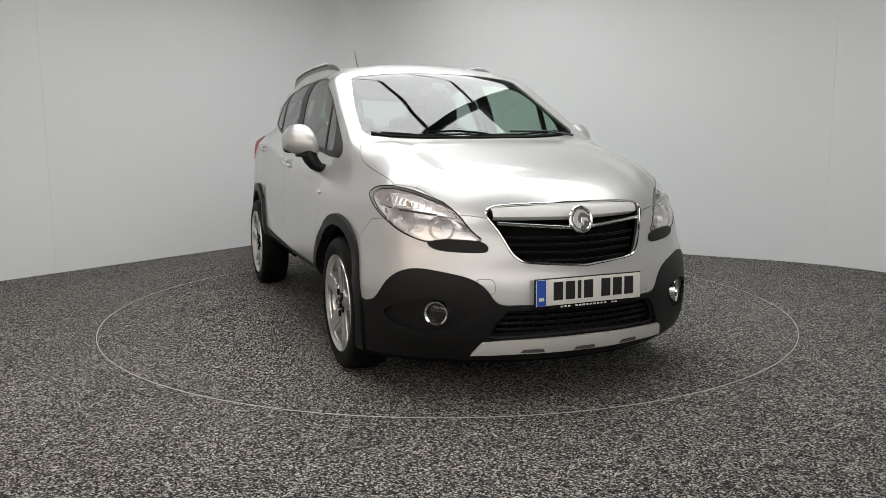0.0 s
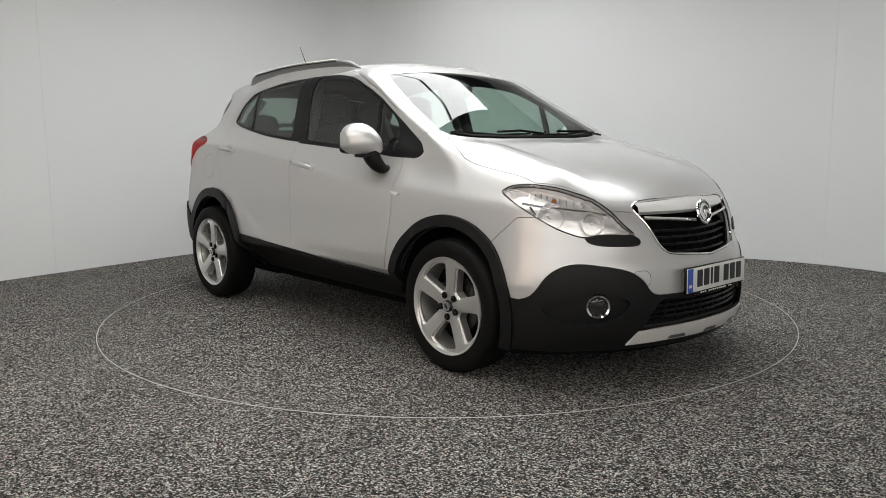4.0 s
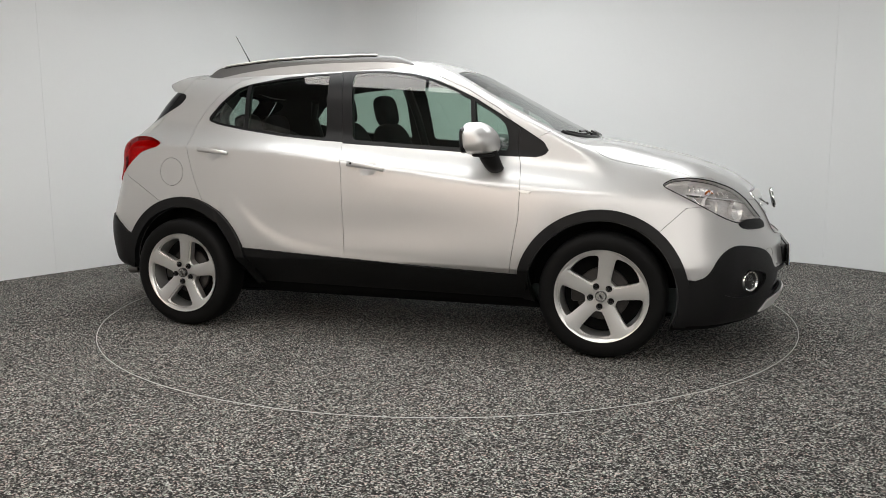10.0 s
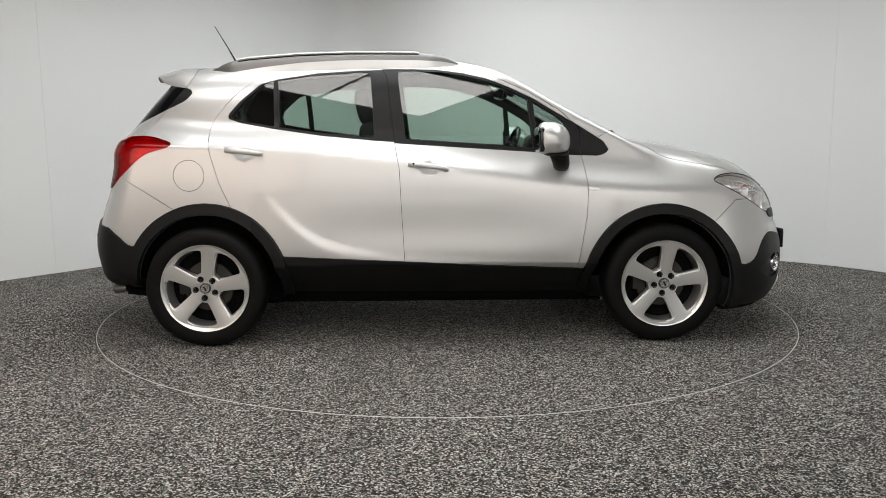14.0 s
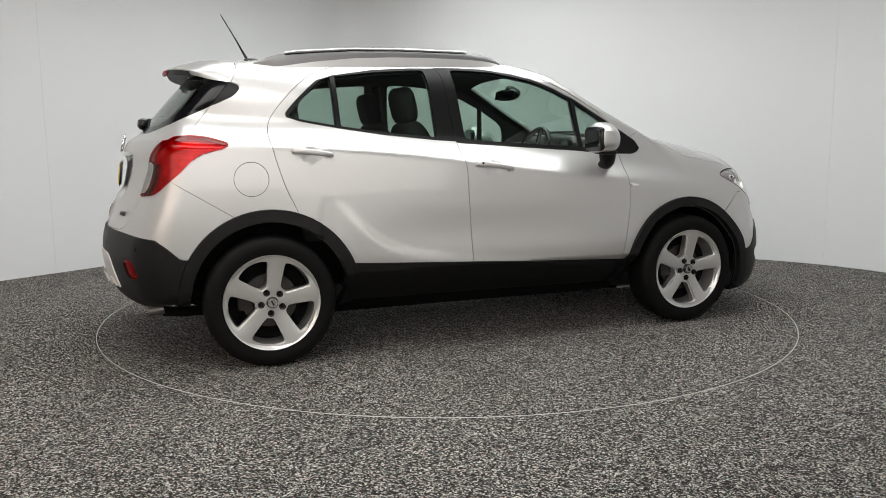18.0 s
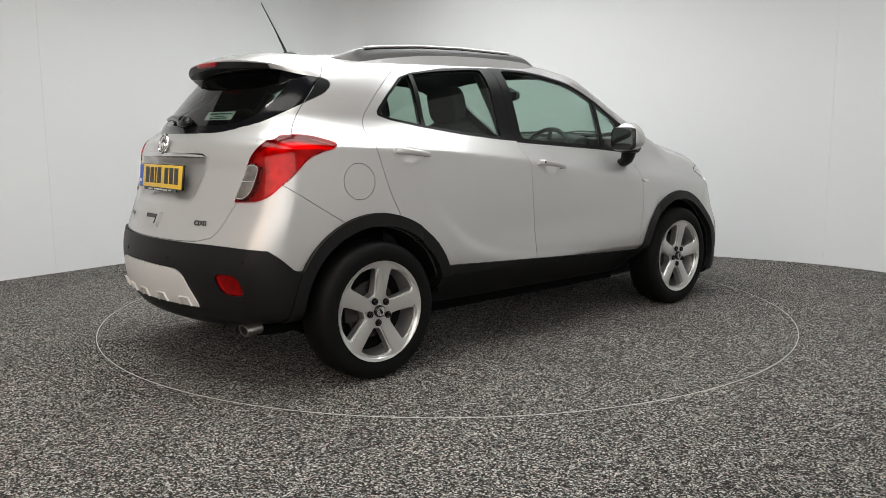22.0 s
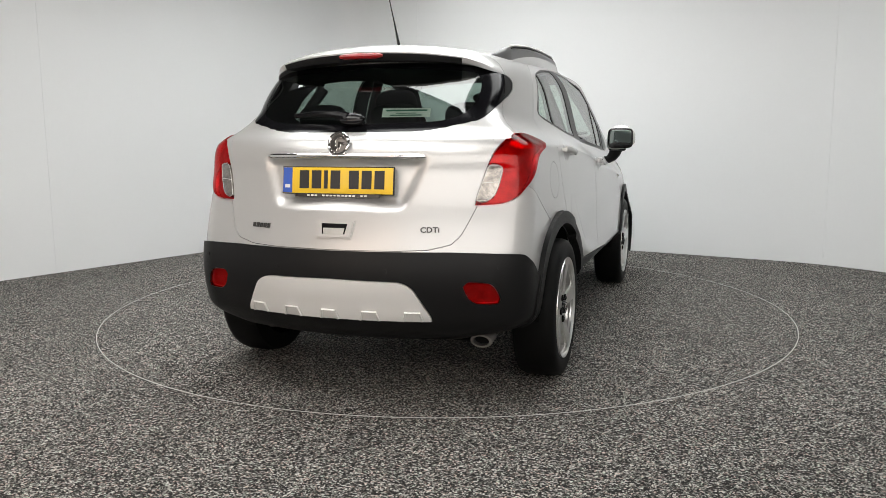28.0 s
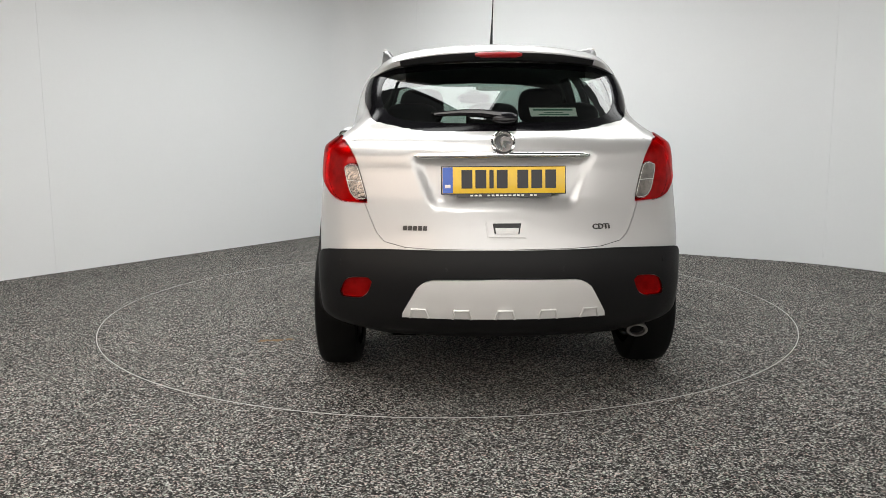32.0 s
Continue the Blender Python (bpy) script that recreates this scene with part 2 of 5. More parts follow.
def half_width(x, z):
    low = PLAN(x) - 0.10 * np.clip((0.55 - z) / 0.45, 0, 1) ** 2 - 0.022 * np.clip((z - 0.62) / 0.45, 0, 2) ** 2
    low = low - 0.009 * bump(z, 0.64, 0.0, 0.18) * bump(x, -0.05, 0.25, 0.75) - 0.95 * np.clip(0.455 - z, 0, 1) * bump(x, 0, 0.92, 0.12)
    up = z - CREASE(x)
    soft = 0.00006 + 0.0010 * np.clip((x + 0.35) / 1.0, 0, 1) ** 1.5
    low = low - (K[5] + K[6] * np.clip(-0.9 - x, 0, 2)) * 0.5 * (up + np.sqrt(up * up + soft))
    for bx, bz in BOWLS:
        low = low - 0.012 * np.clip(1 - ((x - bx) / 0.060) ** 2 - ((z - bz) / 0.044) ** 2, 0, 1) ** 1.2
    mid = bump(x, 0, 0.92, 0.12)
    low = low + 0.013 * bump(z, 0.53, 0.0, 0.32) * mid
    under = FLANK(x) - z
    s, w = np.clip(under / 0.085, 0, 1), np.clip((under - 0.04) / 0.16, 0, 1)
    low = low + 0.0085 * s * s * (3 - 2 * s) * (1 - 0.6 * w) * bump(x, -0.1, 0.62, 0.28)
    return smax(low, house_width(x, np.maximum(z, 0.50)) - 1.2 * np.clip(0.86 - z, 0, 1) * mid, 0.06)


def top(x, a):
    lift = ROOF(x + K[7] * a * a * bump(x, 0.65, 0.45, 0.5))
    crown = K[8] + (K[9] - K[8]) * bump(x, 0.75, 0.3, 0.5)
    sink = crown * a * a * (1 - 0.55 * bump(x, 1.5, 0.4, 0.4))
    ridge = 0.014 * bump(a, 0.56, 0.01, 0.12) * bump(x, 1.5, 0.25, 0.25)
    return lift - sink + ridge


def nose(a, z):
    return NOSE(z) - K[10] * a * a - K[11] * a ** 4


def tail(a, z):
    cave = 0.022 * bump(a, 0, 0.262 + 0.42 * (z - 0.86), 0.060) * bump(z, 0.966, 0.070, 0.055)
    w = np.clip((z - 1.14) / 0.07, 0, 1)
    w = w * w * (3 - 2 * w)
    pane = -1.8265 + 0.80 * (z - 1.21) + 0.28 * (z - 1.21) ** 2
    return TAIL(z) * (1 - w) + pane * w + K[12] * a * a + K[13] * a ** 4 + cave


def hull(x, y, z):
    a = np.abs(y)
    f = smax(a - half_width(x, z), (z - top(x, a)) * 0.92, K[14] + (K[15] - K[14]) * bump(x, 0.75, 0.3, 0.3))
    f = smax(f, x - nose(a, z), 0.16 + 0.0 * z)
    f = smax(f, tail(a, z) - x, 0.10)
    s = np.clip((-1.42 - x) / 0.24, 0, 1)
    low = 0.17 + s * s * (3 - 2 * s) * (0.130 + 0.06 * np.clip((a - 0.5) / 0.3, 0, 1))
    return smax(f, low - z, 0.05)
# ---- skins: meshes that outlines cut into panels ----
def gradient(form, v, e=0.0015):
    g = np.stack([form(v[:, 0] + e, v[:, 1], v[:, 2]) - form(v[:, 0] - e, v[:, 1], v[:, 2]),
                  form(v[:, 0], v[:, 1] + e, v[:, 2]) - form(v[:, 0], v[:, 1] - e, v[:, 2]),
                  form(v[:, 0], v[:, 1], v[:, 2] + e) - form(v[:, 0], v[:, 1], v[:, 2] - e)], 1) / (2 * e)
    return g


def settle(form, v, rounds=2):
    """Moves points onto the surface form = 0."""
    for _ in range(rounds):
        g = gradient(form, v)
        v = v - g * (form(v[:, 0], v[:, 1], v[:, 2]) / np.maximum((g * g).sum(1), 1e-6))[:, None]
    return v


def polygon_distance(uv, poly):
    """Signed distance (negative inside) and nearest point on a closed outline."""
    best = np.full(len(uv), 1e9)
    near = np.zeros_like(uv)
    inside = np.zeros(len(uv), bool)
    for (ax, ay), (bx, by) in zip(poly, np.roll(poly, -1, 0)):
        d = np.array([bx - ax, by - ay])
        s = np.clip(((uv[:, 0] - ax) * d[0] + (uv[:, 1] - ay) * d[1]) / max(d @ d, 1e-12), 0, 1)
        q = np.stack([ax + s * d[0], ay + s * d[1]], 1)
        far = np.hypot(*(uv - q).T)
        hit = far < best
        best[hit], near[hit] = far[hit], q[hit]
        if ay != by:
            cross = ((ay > uv[:, 1]) != (by > uv[:, 1])) & (uv[:, 0] < (bx - ax) * (uv[:, 1] - ay) / (by - ay) + ax)
            inside ^= cross
    return np.where(inside, -best, best), near


def rounded(points):
    """An outline with its corners eased by corner cutting."""
    p = np.array(points, float)
    for _ in range(2):
        q = np.roll(p, -1, 0)
        p = np.stack([p * 0.8 + q * 0.2, p * 0.2 + q * 0.8], 1).reshape(-1, 2)
    return p


class Skin:
    """Faces over a form, each with the name of the panel that it belongs to."""

    def __init__(self, form, verts, faces, name):
        self.form, self.v, self.f = form, verts, [tuple(f) for f in faces]
        self.n = gradient(form, verts)
        self.lab = [name] * len(self.f)
        self.fixed = np.zeros(len(verts), bool)

    def onto(self, pts, axes, flip, poly):
        """Moves points to where the outline, seen in its view, lies on the form."""
        start = pts.copy()
        for _ in range(5):
            near = polygon_distance((pts * flip)[:, axes], np.array(poly, float))[1]
            for k, ax in enumerate(axes):
                pts[:, ax] = near[:, k] * flip[ax]
            pts = settle(self.form, pts, 1)
        lost = np.linalg.norm(pts - start, axis=1) > 0.02
        pts[lost] = settle(self.form, start[lost], 1) if lost.any() else pts[lost]
        mid = np.abs(start[:, 1]) < 1e-6
        pts[mid, 1] = 0
        return pts

    def cut(self, name, view, poly, keep=None, snap=0.005, only=None):
        axes = {"side": (0, 2), "front": (1, 2), "top": (0, 1)}[view]
        flip = np.ones(3)
        flip[1] = -1
        uv = (self.v * flip)[:, axes]
        phi, near = polygon_distance(uv, np.array(poly, float))
        ok = keep(self.v[:, 0], -self.v[:, 1], self.v[:, 2], self.n) if keep else np.ones(len(self.v), bool)
        close = ok & (np.abs(phi) < snap) & ~self.fixed
        if close.any():
            centre = np.abs(self.v[close][:, 1]) < 1e-6
            moved = self.onto(self.v[close].copy(), axes, flip, poly)
            moved[centre, 1] = 0
            self.v[close] = moved
            self.n[close] = gradient(self.form, moved)
            self.fixed |= close
            phi[close] = 0
        phi[np.abs(phi) < 1e-5] = 0
        sizes = np.array([len(f) for f in self.f])
        flat = np.array([i for f in self.f for i in f])
        starts = np.concatenate([[0], np.cumsum(sizes)[:-1]])
        high, low = np.maximum.reduceat(phi[flat], starts), np.minimum.reduceat(phi[flat], starts)
        kept = np.logical_and.reduceat(ok[flat], starts)
        if only:
            kept &= np.array([l in only for l in self.lab])
        for i in np.nonzero(kept & (high <= 0))[0]:
            self.lab[i] = name
        made, fresh = {}, []
        base = len(self.v)
        for i in np.nonzero(kept & (high > 0) & (low < 0))[0]:
            f, inn, out = self.f[i], [], []
            for a, b in zip(f, f[1:] + f[:1]):
                if phi[a] <= 0:
                    inn.append(a)
                if phi[a] >= 0:
                    out.append(a)
                if phi[a] * phi[b] < 0:
                    key = (min(a, b), max(a, b))
                    if key not in made:
                        s = phi[key[0]] / (phi[key[0]] - phi[key[1]])
                        made[key] = base + len(fresh)
                        fresh.append(self.v[key[0]] * (1 - s) + self.v[key[1]] * s)
                    inn.append(made[key])
                    out.append(made[key])
            if len(inn) > 2:
                self.f.append(tuple(inn))
                self.lab.append(name)
            if len(out) > 2:
                self.f[i] = tuple(out)
        if fresh:
            fresh = np.array(fresh)
            fresh = self.onto(fresh, axes, flip, poly)
            self.v = np.vstack([self.v, fresh])
            self.n = np.vstack([self.n, gradient(self.form, fresh)])
            self.fixed = np.concatenate([self.fixed, np.ones(len(fresh), bool)])
            for i in np.nonzero(~kept | (high <= 0) | (low >= 0))[0]:
                f = self.f[i]
                if not any(phi[a] * phi[b] < 0 for a, b in zip(f, f[1:] + f[:1])):
                    continue
                g = []
                for a, b in zip(f, f[1:] + f[:1]):
                    g.append(a)
                    k = made.get((min(a, b), max(a, b)))
                    if k is not None:
                        g.append(k)
                self.f[i] = tuple(g)

    def panel(self, name, labels, mat, parent, side="both", lift=0.0, gap=0.0014, depth=0.014, label="", pane=None):
        """One object of all faces with these labels: both halves joined, or the right or left one."""
        faces = [f for f, l in zip(self.f, self.lab) if l in labels]
        if not faces:
            return None
        used = sorted({i for f in faces for i in f})
        index = {k: i for i, k in enumerate(used)}
        v, n = self.v[used].copy(), self.n[used].copy()
        if pane:
            n = gradient(pane, v)
        n /= np.linalg.norm(n, axis=1)[:, None]
        faces = [tuple(index[i] for i in f) for f in faces]
        if side != "right":
            mv, mn = v * (1, -1, 1), n * (1, -1, 1)
            if side == "left":
                v, n, faces = mv, mn, [f[::-1] for f in faces]
            else:
                base, remap, extra = len(v), {}, []
                for i in range(len(v)):
                    if abs(v[i, 1]) < 1e-5:
                        remap[i] = i
                        n[i, 1] = 0
                    else:
                        remap[i] = base + len(extra)
                        extra.append(i)
                v, n = np.vstack([v, mv[extra]]), np.vstack([n, mn[extra]])
                faces = faces + [tuple(remap[i] for i in f)[::-1] for f in faces]
        edges = {}
        for f in faces:
            for a, b in zip(f, f[1:] + f[:1]):
                edges[(a, b)] = True
        rim = [(a, b) for a, b in edges if (b, a) not in edges]
        pull = np.zeros_like(v)
        for a, b in rim:
            d = v[b] - v[a]
            size = np.linalg.norm(d)
            if size > 1e-6:
                inward = np.cross(n[a] + n[b], d / size)
                inward /= max(np.linalg.norm(inward), 1e-6)
                pull[a] += inward
                pull[b] += inward
        size = np.linalg.norm(pull, axis=1)
        some = size > 1e-6
        v[some] += pull[some] / size[some][:, None] * gap
        v = v + n * lift
        ends = sorted({i for e in rim for i in e})
        lower = {k: len(v) + i for i, k in enumerate(ends)}
        upper = {k: len(v) + len(ends) + i for i, k in enumerate(ends)}
        if depth:
            v = np.vstack([v, v[ends] - n[ends] * depth, v[ends]])
            walls = [(upper[a], lower[a], lower[b], upper[b]) for a, b in rim]
        else:
            walls = []
        normals = [tuple(n[i]) for f in faces for i in f]
        for w in walls:
            p, q, r = v[w[0]], v[w[1]], v[w[3]]
            c = np.cross(q - p, r - p)
            c = c / max(np.linalg.norm(c), 1e-9)
            normals += [tuple(c)] * 4
        ob = mesh_object(name, v, list(faces) + walls, mat, parent, normals)
        if label:
            tagged(ob, label)
        return ob


def skin_of(form, lo, hi, h):
    """The right half of the surface form = 0, as even quads; the middle plane y = 0 is its open edge."""
    xs = np.arange(lo[0], hi[0], h)
    ys = -(np.arange(0, int(hi[1] / h) + 2) * h - h / 2)
    zs = np.arange(lo[2], hi[2], h)
    gx, gy, gz = np.meshgrid(xs, ys, zs, indexing="ij")
    val = form(gx, gy, gz)
    neg = val < 0
    nx, ny, nz = (s - 1 for s in val.shape)
    total, count = np.zeros((nx, ny, nz, 3)), np.zeros((nx, ny, nz))
    pos = np.stack([gx, gy, gz], -1)
    corner = [(i, j, k) for i in (0, 1) for j in (0, 1) for k in (0, 1)]
    for a in corner:
        for b in corner:
            if a < b and sum(abs(p - q) for p, q in zip(a, b)) == 1:
                sa = tuple(slice(o, o + m) for o, m in zip(a, (nx, ny, nz)))
                sb = tuple(slice(o, o + m) for o, m in zip(b, (nx, ny, nz)))
                cross = neg[sa] != neg[sb]
                s = np.where(cross, val[sa] / np.where(cross, val[sa] - val[sb], 1), 0)
                total += np.where(cross[..., None], pos[sa] + s[..., None] * (pos[sb] - pos[sa]), 0)
                count += cross
    cell = np.full((nx, ny, nz), -1)
    live = count > 0
    cell[live] = np.arange(live.sum())
    v = total[live] / count[live][:, None]
    middle = np.nonzero(live)[1] == 0
    v = settle(form, v, 3)
    v[middle, 1] = 0
    faces = []
    for ax in range(3):
        o1, o2 = [a for a in range(3) if a != ax]
        sl = [slice(None)] * 3
        s2 = [slice(None)] * 3
        sl[ax], s2[ax] = slice(0, -1), slice(1, None)
        change = neg[tuple(sl)] != neg[tuple(s2)]
        idx = np.argwhere(change)
        idx = idx[(idx[:, o1] > 0) & (idx[:, o2] > 0) & (idx[:, o1] <= (nx, ny, nz)[o1] - 1) & (idx[:, o2] <= (nx, ny, nz)[o2] - 1)]
        quad = []
        for d1, d2 in ((1, 1), (0, 1), (0, 0), (1, 0)):
            c = idx.copy()
            c[:, o1] -= d1
            c[:, o2] -= d2
            quad.append(cell[c[:, 0], c[:, 1], c[:, 2]])
        faces.append(np.stack(quad, 1))
    faces = np.vstack(faces)
    faces = faces[(faces >= 0).all(1)]
    p = v[faces]
    face_n = np.cross(p[:, 2] - p[:, 0], p[:, 3] - p[:, 1])
    mid = p.mean(1)
    turn = (face_n * gradient(form, mid)).sum(1) < 0
    faces[turn] = faces[turn][:, ::-1]
    return v, faces.tolist()


# ---- the room ----
# outline of the floor, seen from above: a bent wall of white panels round the turntable
ROOM = [(-3.39, 1.34), (-1.15, 4.29), (3.39, 1.58), (4.75, -0.46), (4.75, -5.9), (-5.2, -5.9), (-5.2, -1.04)]
TALL = 3.45


def eased(points, radius, steps=10):
    """The closed outline with its corners rounded off."""
    out = []
    for k, p in enumerate(points):
        p, a, b = Vector(p), Vector(points[k - 1]), Vector(points[(k + 1) % len(points)])
        u, w = (a - p).normalized(), (b - p).normalized()
        r = min(radius, (a - p).length * 0.45, (b - p).length * 0.45)
        for j in range(steps + 1):
            s = j / steps
            out.append((p + u * r) * (1 - s) ** 2 + p * 2 * s * (1 - s) + (p + w * r) * s * s)
    return out


path = eased(ROOM, 0.45)


def wall(name, points, label):
    """A bent white panel, 10 cm thick, along points."""
    bm = bmesh.new()
    rows = []
    for k, p in enumerate(points):
        a, b = points[max(k - 1, 0)], points[min(k + 1, len(points) - 1)]
        d = (b - a).normalized()
        out = Vector((-d.y, d.x))
        q = p + out * 0.1
        rows.append([bm.verts.new(c) for c in ((p.x, p.y, 0.001), (p.x, p.y, TALL), (q.x, q.y, TALL), (q.x, q.y, 0.001))])
    for r, q in zip(rows, rows[1:]):
        for i in range(4):
            j = (i + 1) % 4
            bm.faces.new((r[i], r[j], q[j], q[i]))
    bm.faces.new(rows[0])
    bm.faces.new(rows[-1])
    bmesh.ops.recalc_face_normals(bm, faces=bm.faces[:])
    return tagged(part(name, bm, WALL, None, sharp=50), label, "wall", kind="structure")


def between(i, j, gap=0.0006):
    """The stretch of the outline from corner i's middle to corner j's, less a hair at each end."""
    n = len(path)
    ks = [k % n for k in range(i * 11 + 5, (j * 11 + 5 if j > i else j * 11 + 5 + n) + 1)]
    pts = [path[k].copy() for k in ks]
    pts[0] += (pts[1] - pts[0]).normalized() * gap
    pts[-1] += (pts[-2] - pts[-1]).normalized() * gap
    return pts


north = between(0, 2)
corner_end = [k for k, p in enumerate(north) if (p - Vector((-1.15, 4.29))).length < 0.46][-1]
d = (north[corner_end + 1] - north[corner_end]).normalized()
joint = Vector((-1.15, 4.29)) + d * 0.98
wall("wall_west", north[:corner_end + 1] + [joint - d * 0.0006], "smooth white wall panel closing the unseen side of the room, bent at the corner")
wall("wall_north", [joint + d * 0.0006] + north[corner_end + 1:], "smooth white wall panel closing the unseen side of the room, faintly scuffed")
wall("wall_east", between(2, 4), "smooth white wall panel closing the unseen side of the room, bent at the corner")
# unseen wall: closes the room, set near to throw light back at the car
wall("wall_south", between(4, 5), "smooth white wall panel closing the unseen side of the room")
wall("wall_side", between(5, 0), "smooth white wall panel closing the unseen side of the room")

RING = 2.244
steps = 128
ring_pts = [(RING * math.cos(2 * math.pi * k / steps), RING * math.sin(2 * math.pi * k / steps)) for k in range(steps)]
bm = bmesh.new()
outer = [bm.verts.new((13 * math.cos(2 * math.pi * k / steps), 13 * math.sin(2 * math.pi * k / steps), 0)) for k in range(steps)]
inner = [bm.verts.new((x * 1.0003, y * 1.0003, 0)) for x, y in ring_pts]
deep = [bm.verts.new((x * 1.0003, y * 1.0003, -0.05)) for x, y in ring_pts]
for k in range(steps):
    j = (k + 1) % steps
    bm.faces.new((inner[k], outer[k], outer[j], inner[j]))
    bm.faces.new((deep[k], inner[k], inner[j], deep[j]))
floor_ob = tagged(part("floor", bm, FLOOR, None, smooth=False), "grey speckled bonded granule studio floor", "floor", kind="structure")

turntable = tagged(new("turntable"), "round turntable flush with the floor, same grey granules", "turntable")
bm = bmesh.new()
rim_v = [bm.verts.new((x * 0.9978, y * 0.9978, 0)) for x, y in ring_pts]
low_v = [bm.verts.new((x * 0.9978, y * 0.9978, -0.05)) for x, y in ring_pts]
bm.faces.new(rim_v)
for k in range(steps):
    bm.faces.new((low_v[k], low_v[(k + 1) % steps], rim_v[(k + 1) % steps], rim_v[k]))
part("deck", bm, FLOOR, turntable, smooth=False)
bm = lathe([(RING * 0.9980, -0.04), (RING * 0.9980, 0.0012), (RING * 0.9988, 0.0020), (RING * 0.9996, 0.0012), (RING * 0.9996, -0.04)], 160)
bmesh.ops.transform(bm, matrix=pose(0, 0, 0, 90), verts=bm.verts[:])
part("edge_trim", bm, EDGE, turntable, "thin worn metal edge strip", sharp=30)

# ceiling, and below it two rows of glowing fabric panels, set square to the far walls
bm = box(12, 13.5, 0.1, pose(-0.3, -2.0, TALL + 0.06))
tagged(part("ceiling", bm, CEILING, None, smooth=False), "dark grey studio ceiling above the light panels", "ceiling", kind="structure")
HIGH = 3.30
light = tagged(new("ceiling_light"), "large square of glowing white fabric panels in dark frames", "ceiling light")
SQUARE = pose(0, 0, HIGH, 0, 0, -35)
STEP = 0.777
for side, n1, far in ((-1, 2.02, 1.95), (1, 1.243, 2.9)):
    count = round((n1 + 1.865) / STEP)
    for k in range(count):
        a, b = n1 - (k + 1) * STEP, n1 - k * STEP
        wide = far if b > 0.0 else min(far, 1.45)
        mid = side * (0.055 + wide) / 2
        part("lit_panel", box(wide - 0.055, STEP - 0.02, 0.02, SQUARE @ pose(mid, (a + b) / 2, 0)), PANEL_LIGHT if side < 0 else PANEL_DIM, light, smooth=False)
        # edge bars hang deep as an added skirt that shades the upper walls
        deep = 0.12 if k == 0 else 0.04
        part("cross_bar", box(wide - 0.055, 0.034, deep, SQUARE @ pose(mid, b, 0.02 - deep / 2)), GLOSS_BLACK, light, smooth=False)
        part("side_bar", box(0.05, STEP - 0.04, 0.24, SQUARE @ pose(side * (wide + 0.03), (a + b) / 2, -0.08)), GLOSS_BLACK, light, smooth=False)
        part("inner_bar", box(0.03, STEP - 0.04, 0.05, SQUARE @ pose(side * 0.035, (a + b) / 2, -0.005)), GLOSS_BLACK, light, smooth=False)
    part("cross_bar", box(wide - 0.055, 0.024, 0.05, SQUARE @ pose(mid, n1 - count * STEP - 0.02, -0.005)), GLOSS_BLACK, light, smooth=False)
part("spine", box(0.07, 3.85, 0.02, SQUARE @ pose(0, 0.06, 0.03)), GLOSS_BLACK, light, smooth=False)
for m in (-1.2, 1.2):
    for n in (-1.6, 0.9):
        part("hanger", tube([SQUARE @ Vector((m, n, 0.02)), SQUARE @ Vector((m, n, TALL - HIGH + 0.02))], 0.006, 6), STEEL, light)


near_light = tagged(new("ceiling_light"), "row of warm glowing fabric panels in a dark frame", "ceiling light")
for k in range(3):
    mid = -0.55 + 1.3 * k
    part("lit_panel", box(1.27, 1.30, 0.02, SQUARE @ pose(mid, -3.25, 0)), NEAR_LIGHT, near_light, smooth=False)
    part("cross_bar", box(0.030, 1.30, 0.05, SQUARE @ pose(mid + 0.65, -3.25, -0.005)), GLOSS_BLACK, near_light, smooth=False)
for n in (-3.915, -2.585):
    part("side_bar", box(3.93, 0.030, 0.05, SQUARE @ pose(0.75, n, -0.005)), GLOSS_BLACK, near_light, smooth=False)
for m in (-1.1, 2.6):
    part("hanger", tube([SQUARE @ Vector((m, -3.2, 0.02)), SQUARE @ Vector((m, -3.2, TALL - HIGH + 0.02))], 0.006, 6), STEEL, near_light)
# two unseen glow panels: one stands in for a warm source, one only fills
for x0, x1, lit, lab in ((-5.0, -1.55, WARM_FILL, "added warm glow panel, standing in for an unseen warm source"), (-1.45, 4.4, DIM_FILL, "added dim fill panel, no lamp of the room")):
    fill_panel = tagged(new("fill_panel"), lab, "wall light")
    part("lit_panel", box(x1 - x0, 0.02, 1.9, pose((x0 + x1) / 2, -5.84, 2.15)), lit, fill_panel, smooth=False)
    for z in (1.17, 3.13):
        part("frame_bar", box(x1 - x0 + 0.05, 0.05, 0.05, pose((x0 + x1) / 2, -5.85, z), 0.004), EDGE, fill_panel, smooth=False)
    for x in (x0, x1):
        part("frame_bar", box(0.05, 0.05, 1.9, pose(x, -5.85, 2.15), 0.004), EDGE, fill_panel, smooth=False)
# a pale scuff on the wall and a rusty stain on the turntable
d = Vector((3.39 + 1.15, 1.58 - 4.29, 0)).normalized()
bm = box(0.010, 0.002, 0.26, pose(3.346, 1.603, 1.24, 0, 0, math.degrees(math.atan2(d.y, d.x))))
part("scuff", bm, PLATE_WHITE, scene.objects["wall_north"], smooth=False)
STAIN = material("rust_stain", (0.17, 0.10, 0.045), rough=0.9, grain=1.6, scale=160)
rnd = random.Random(4)
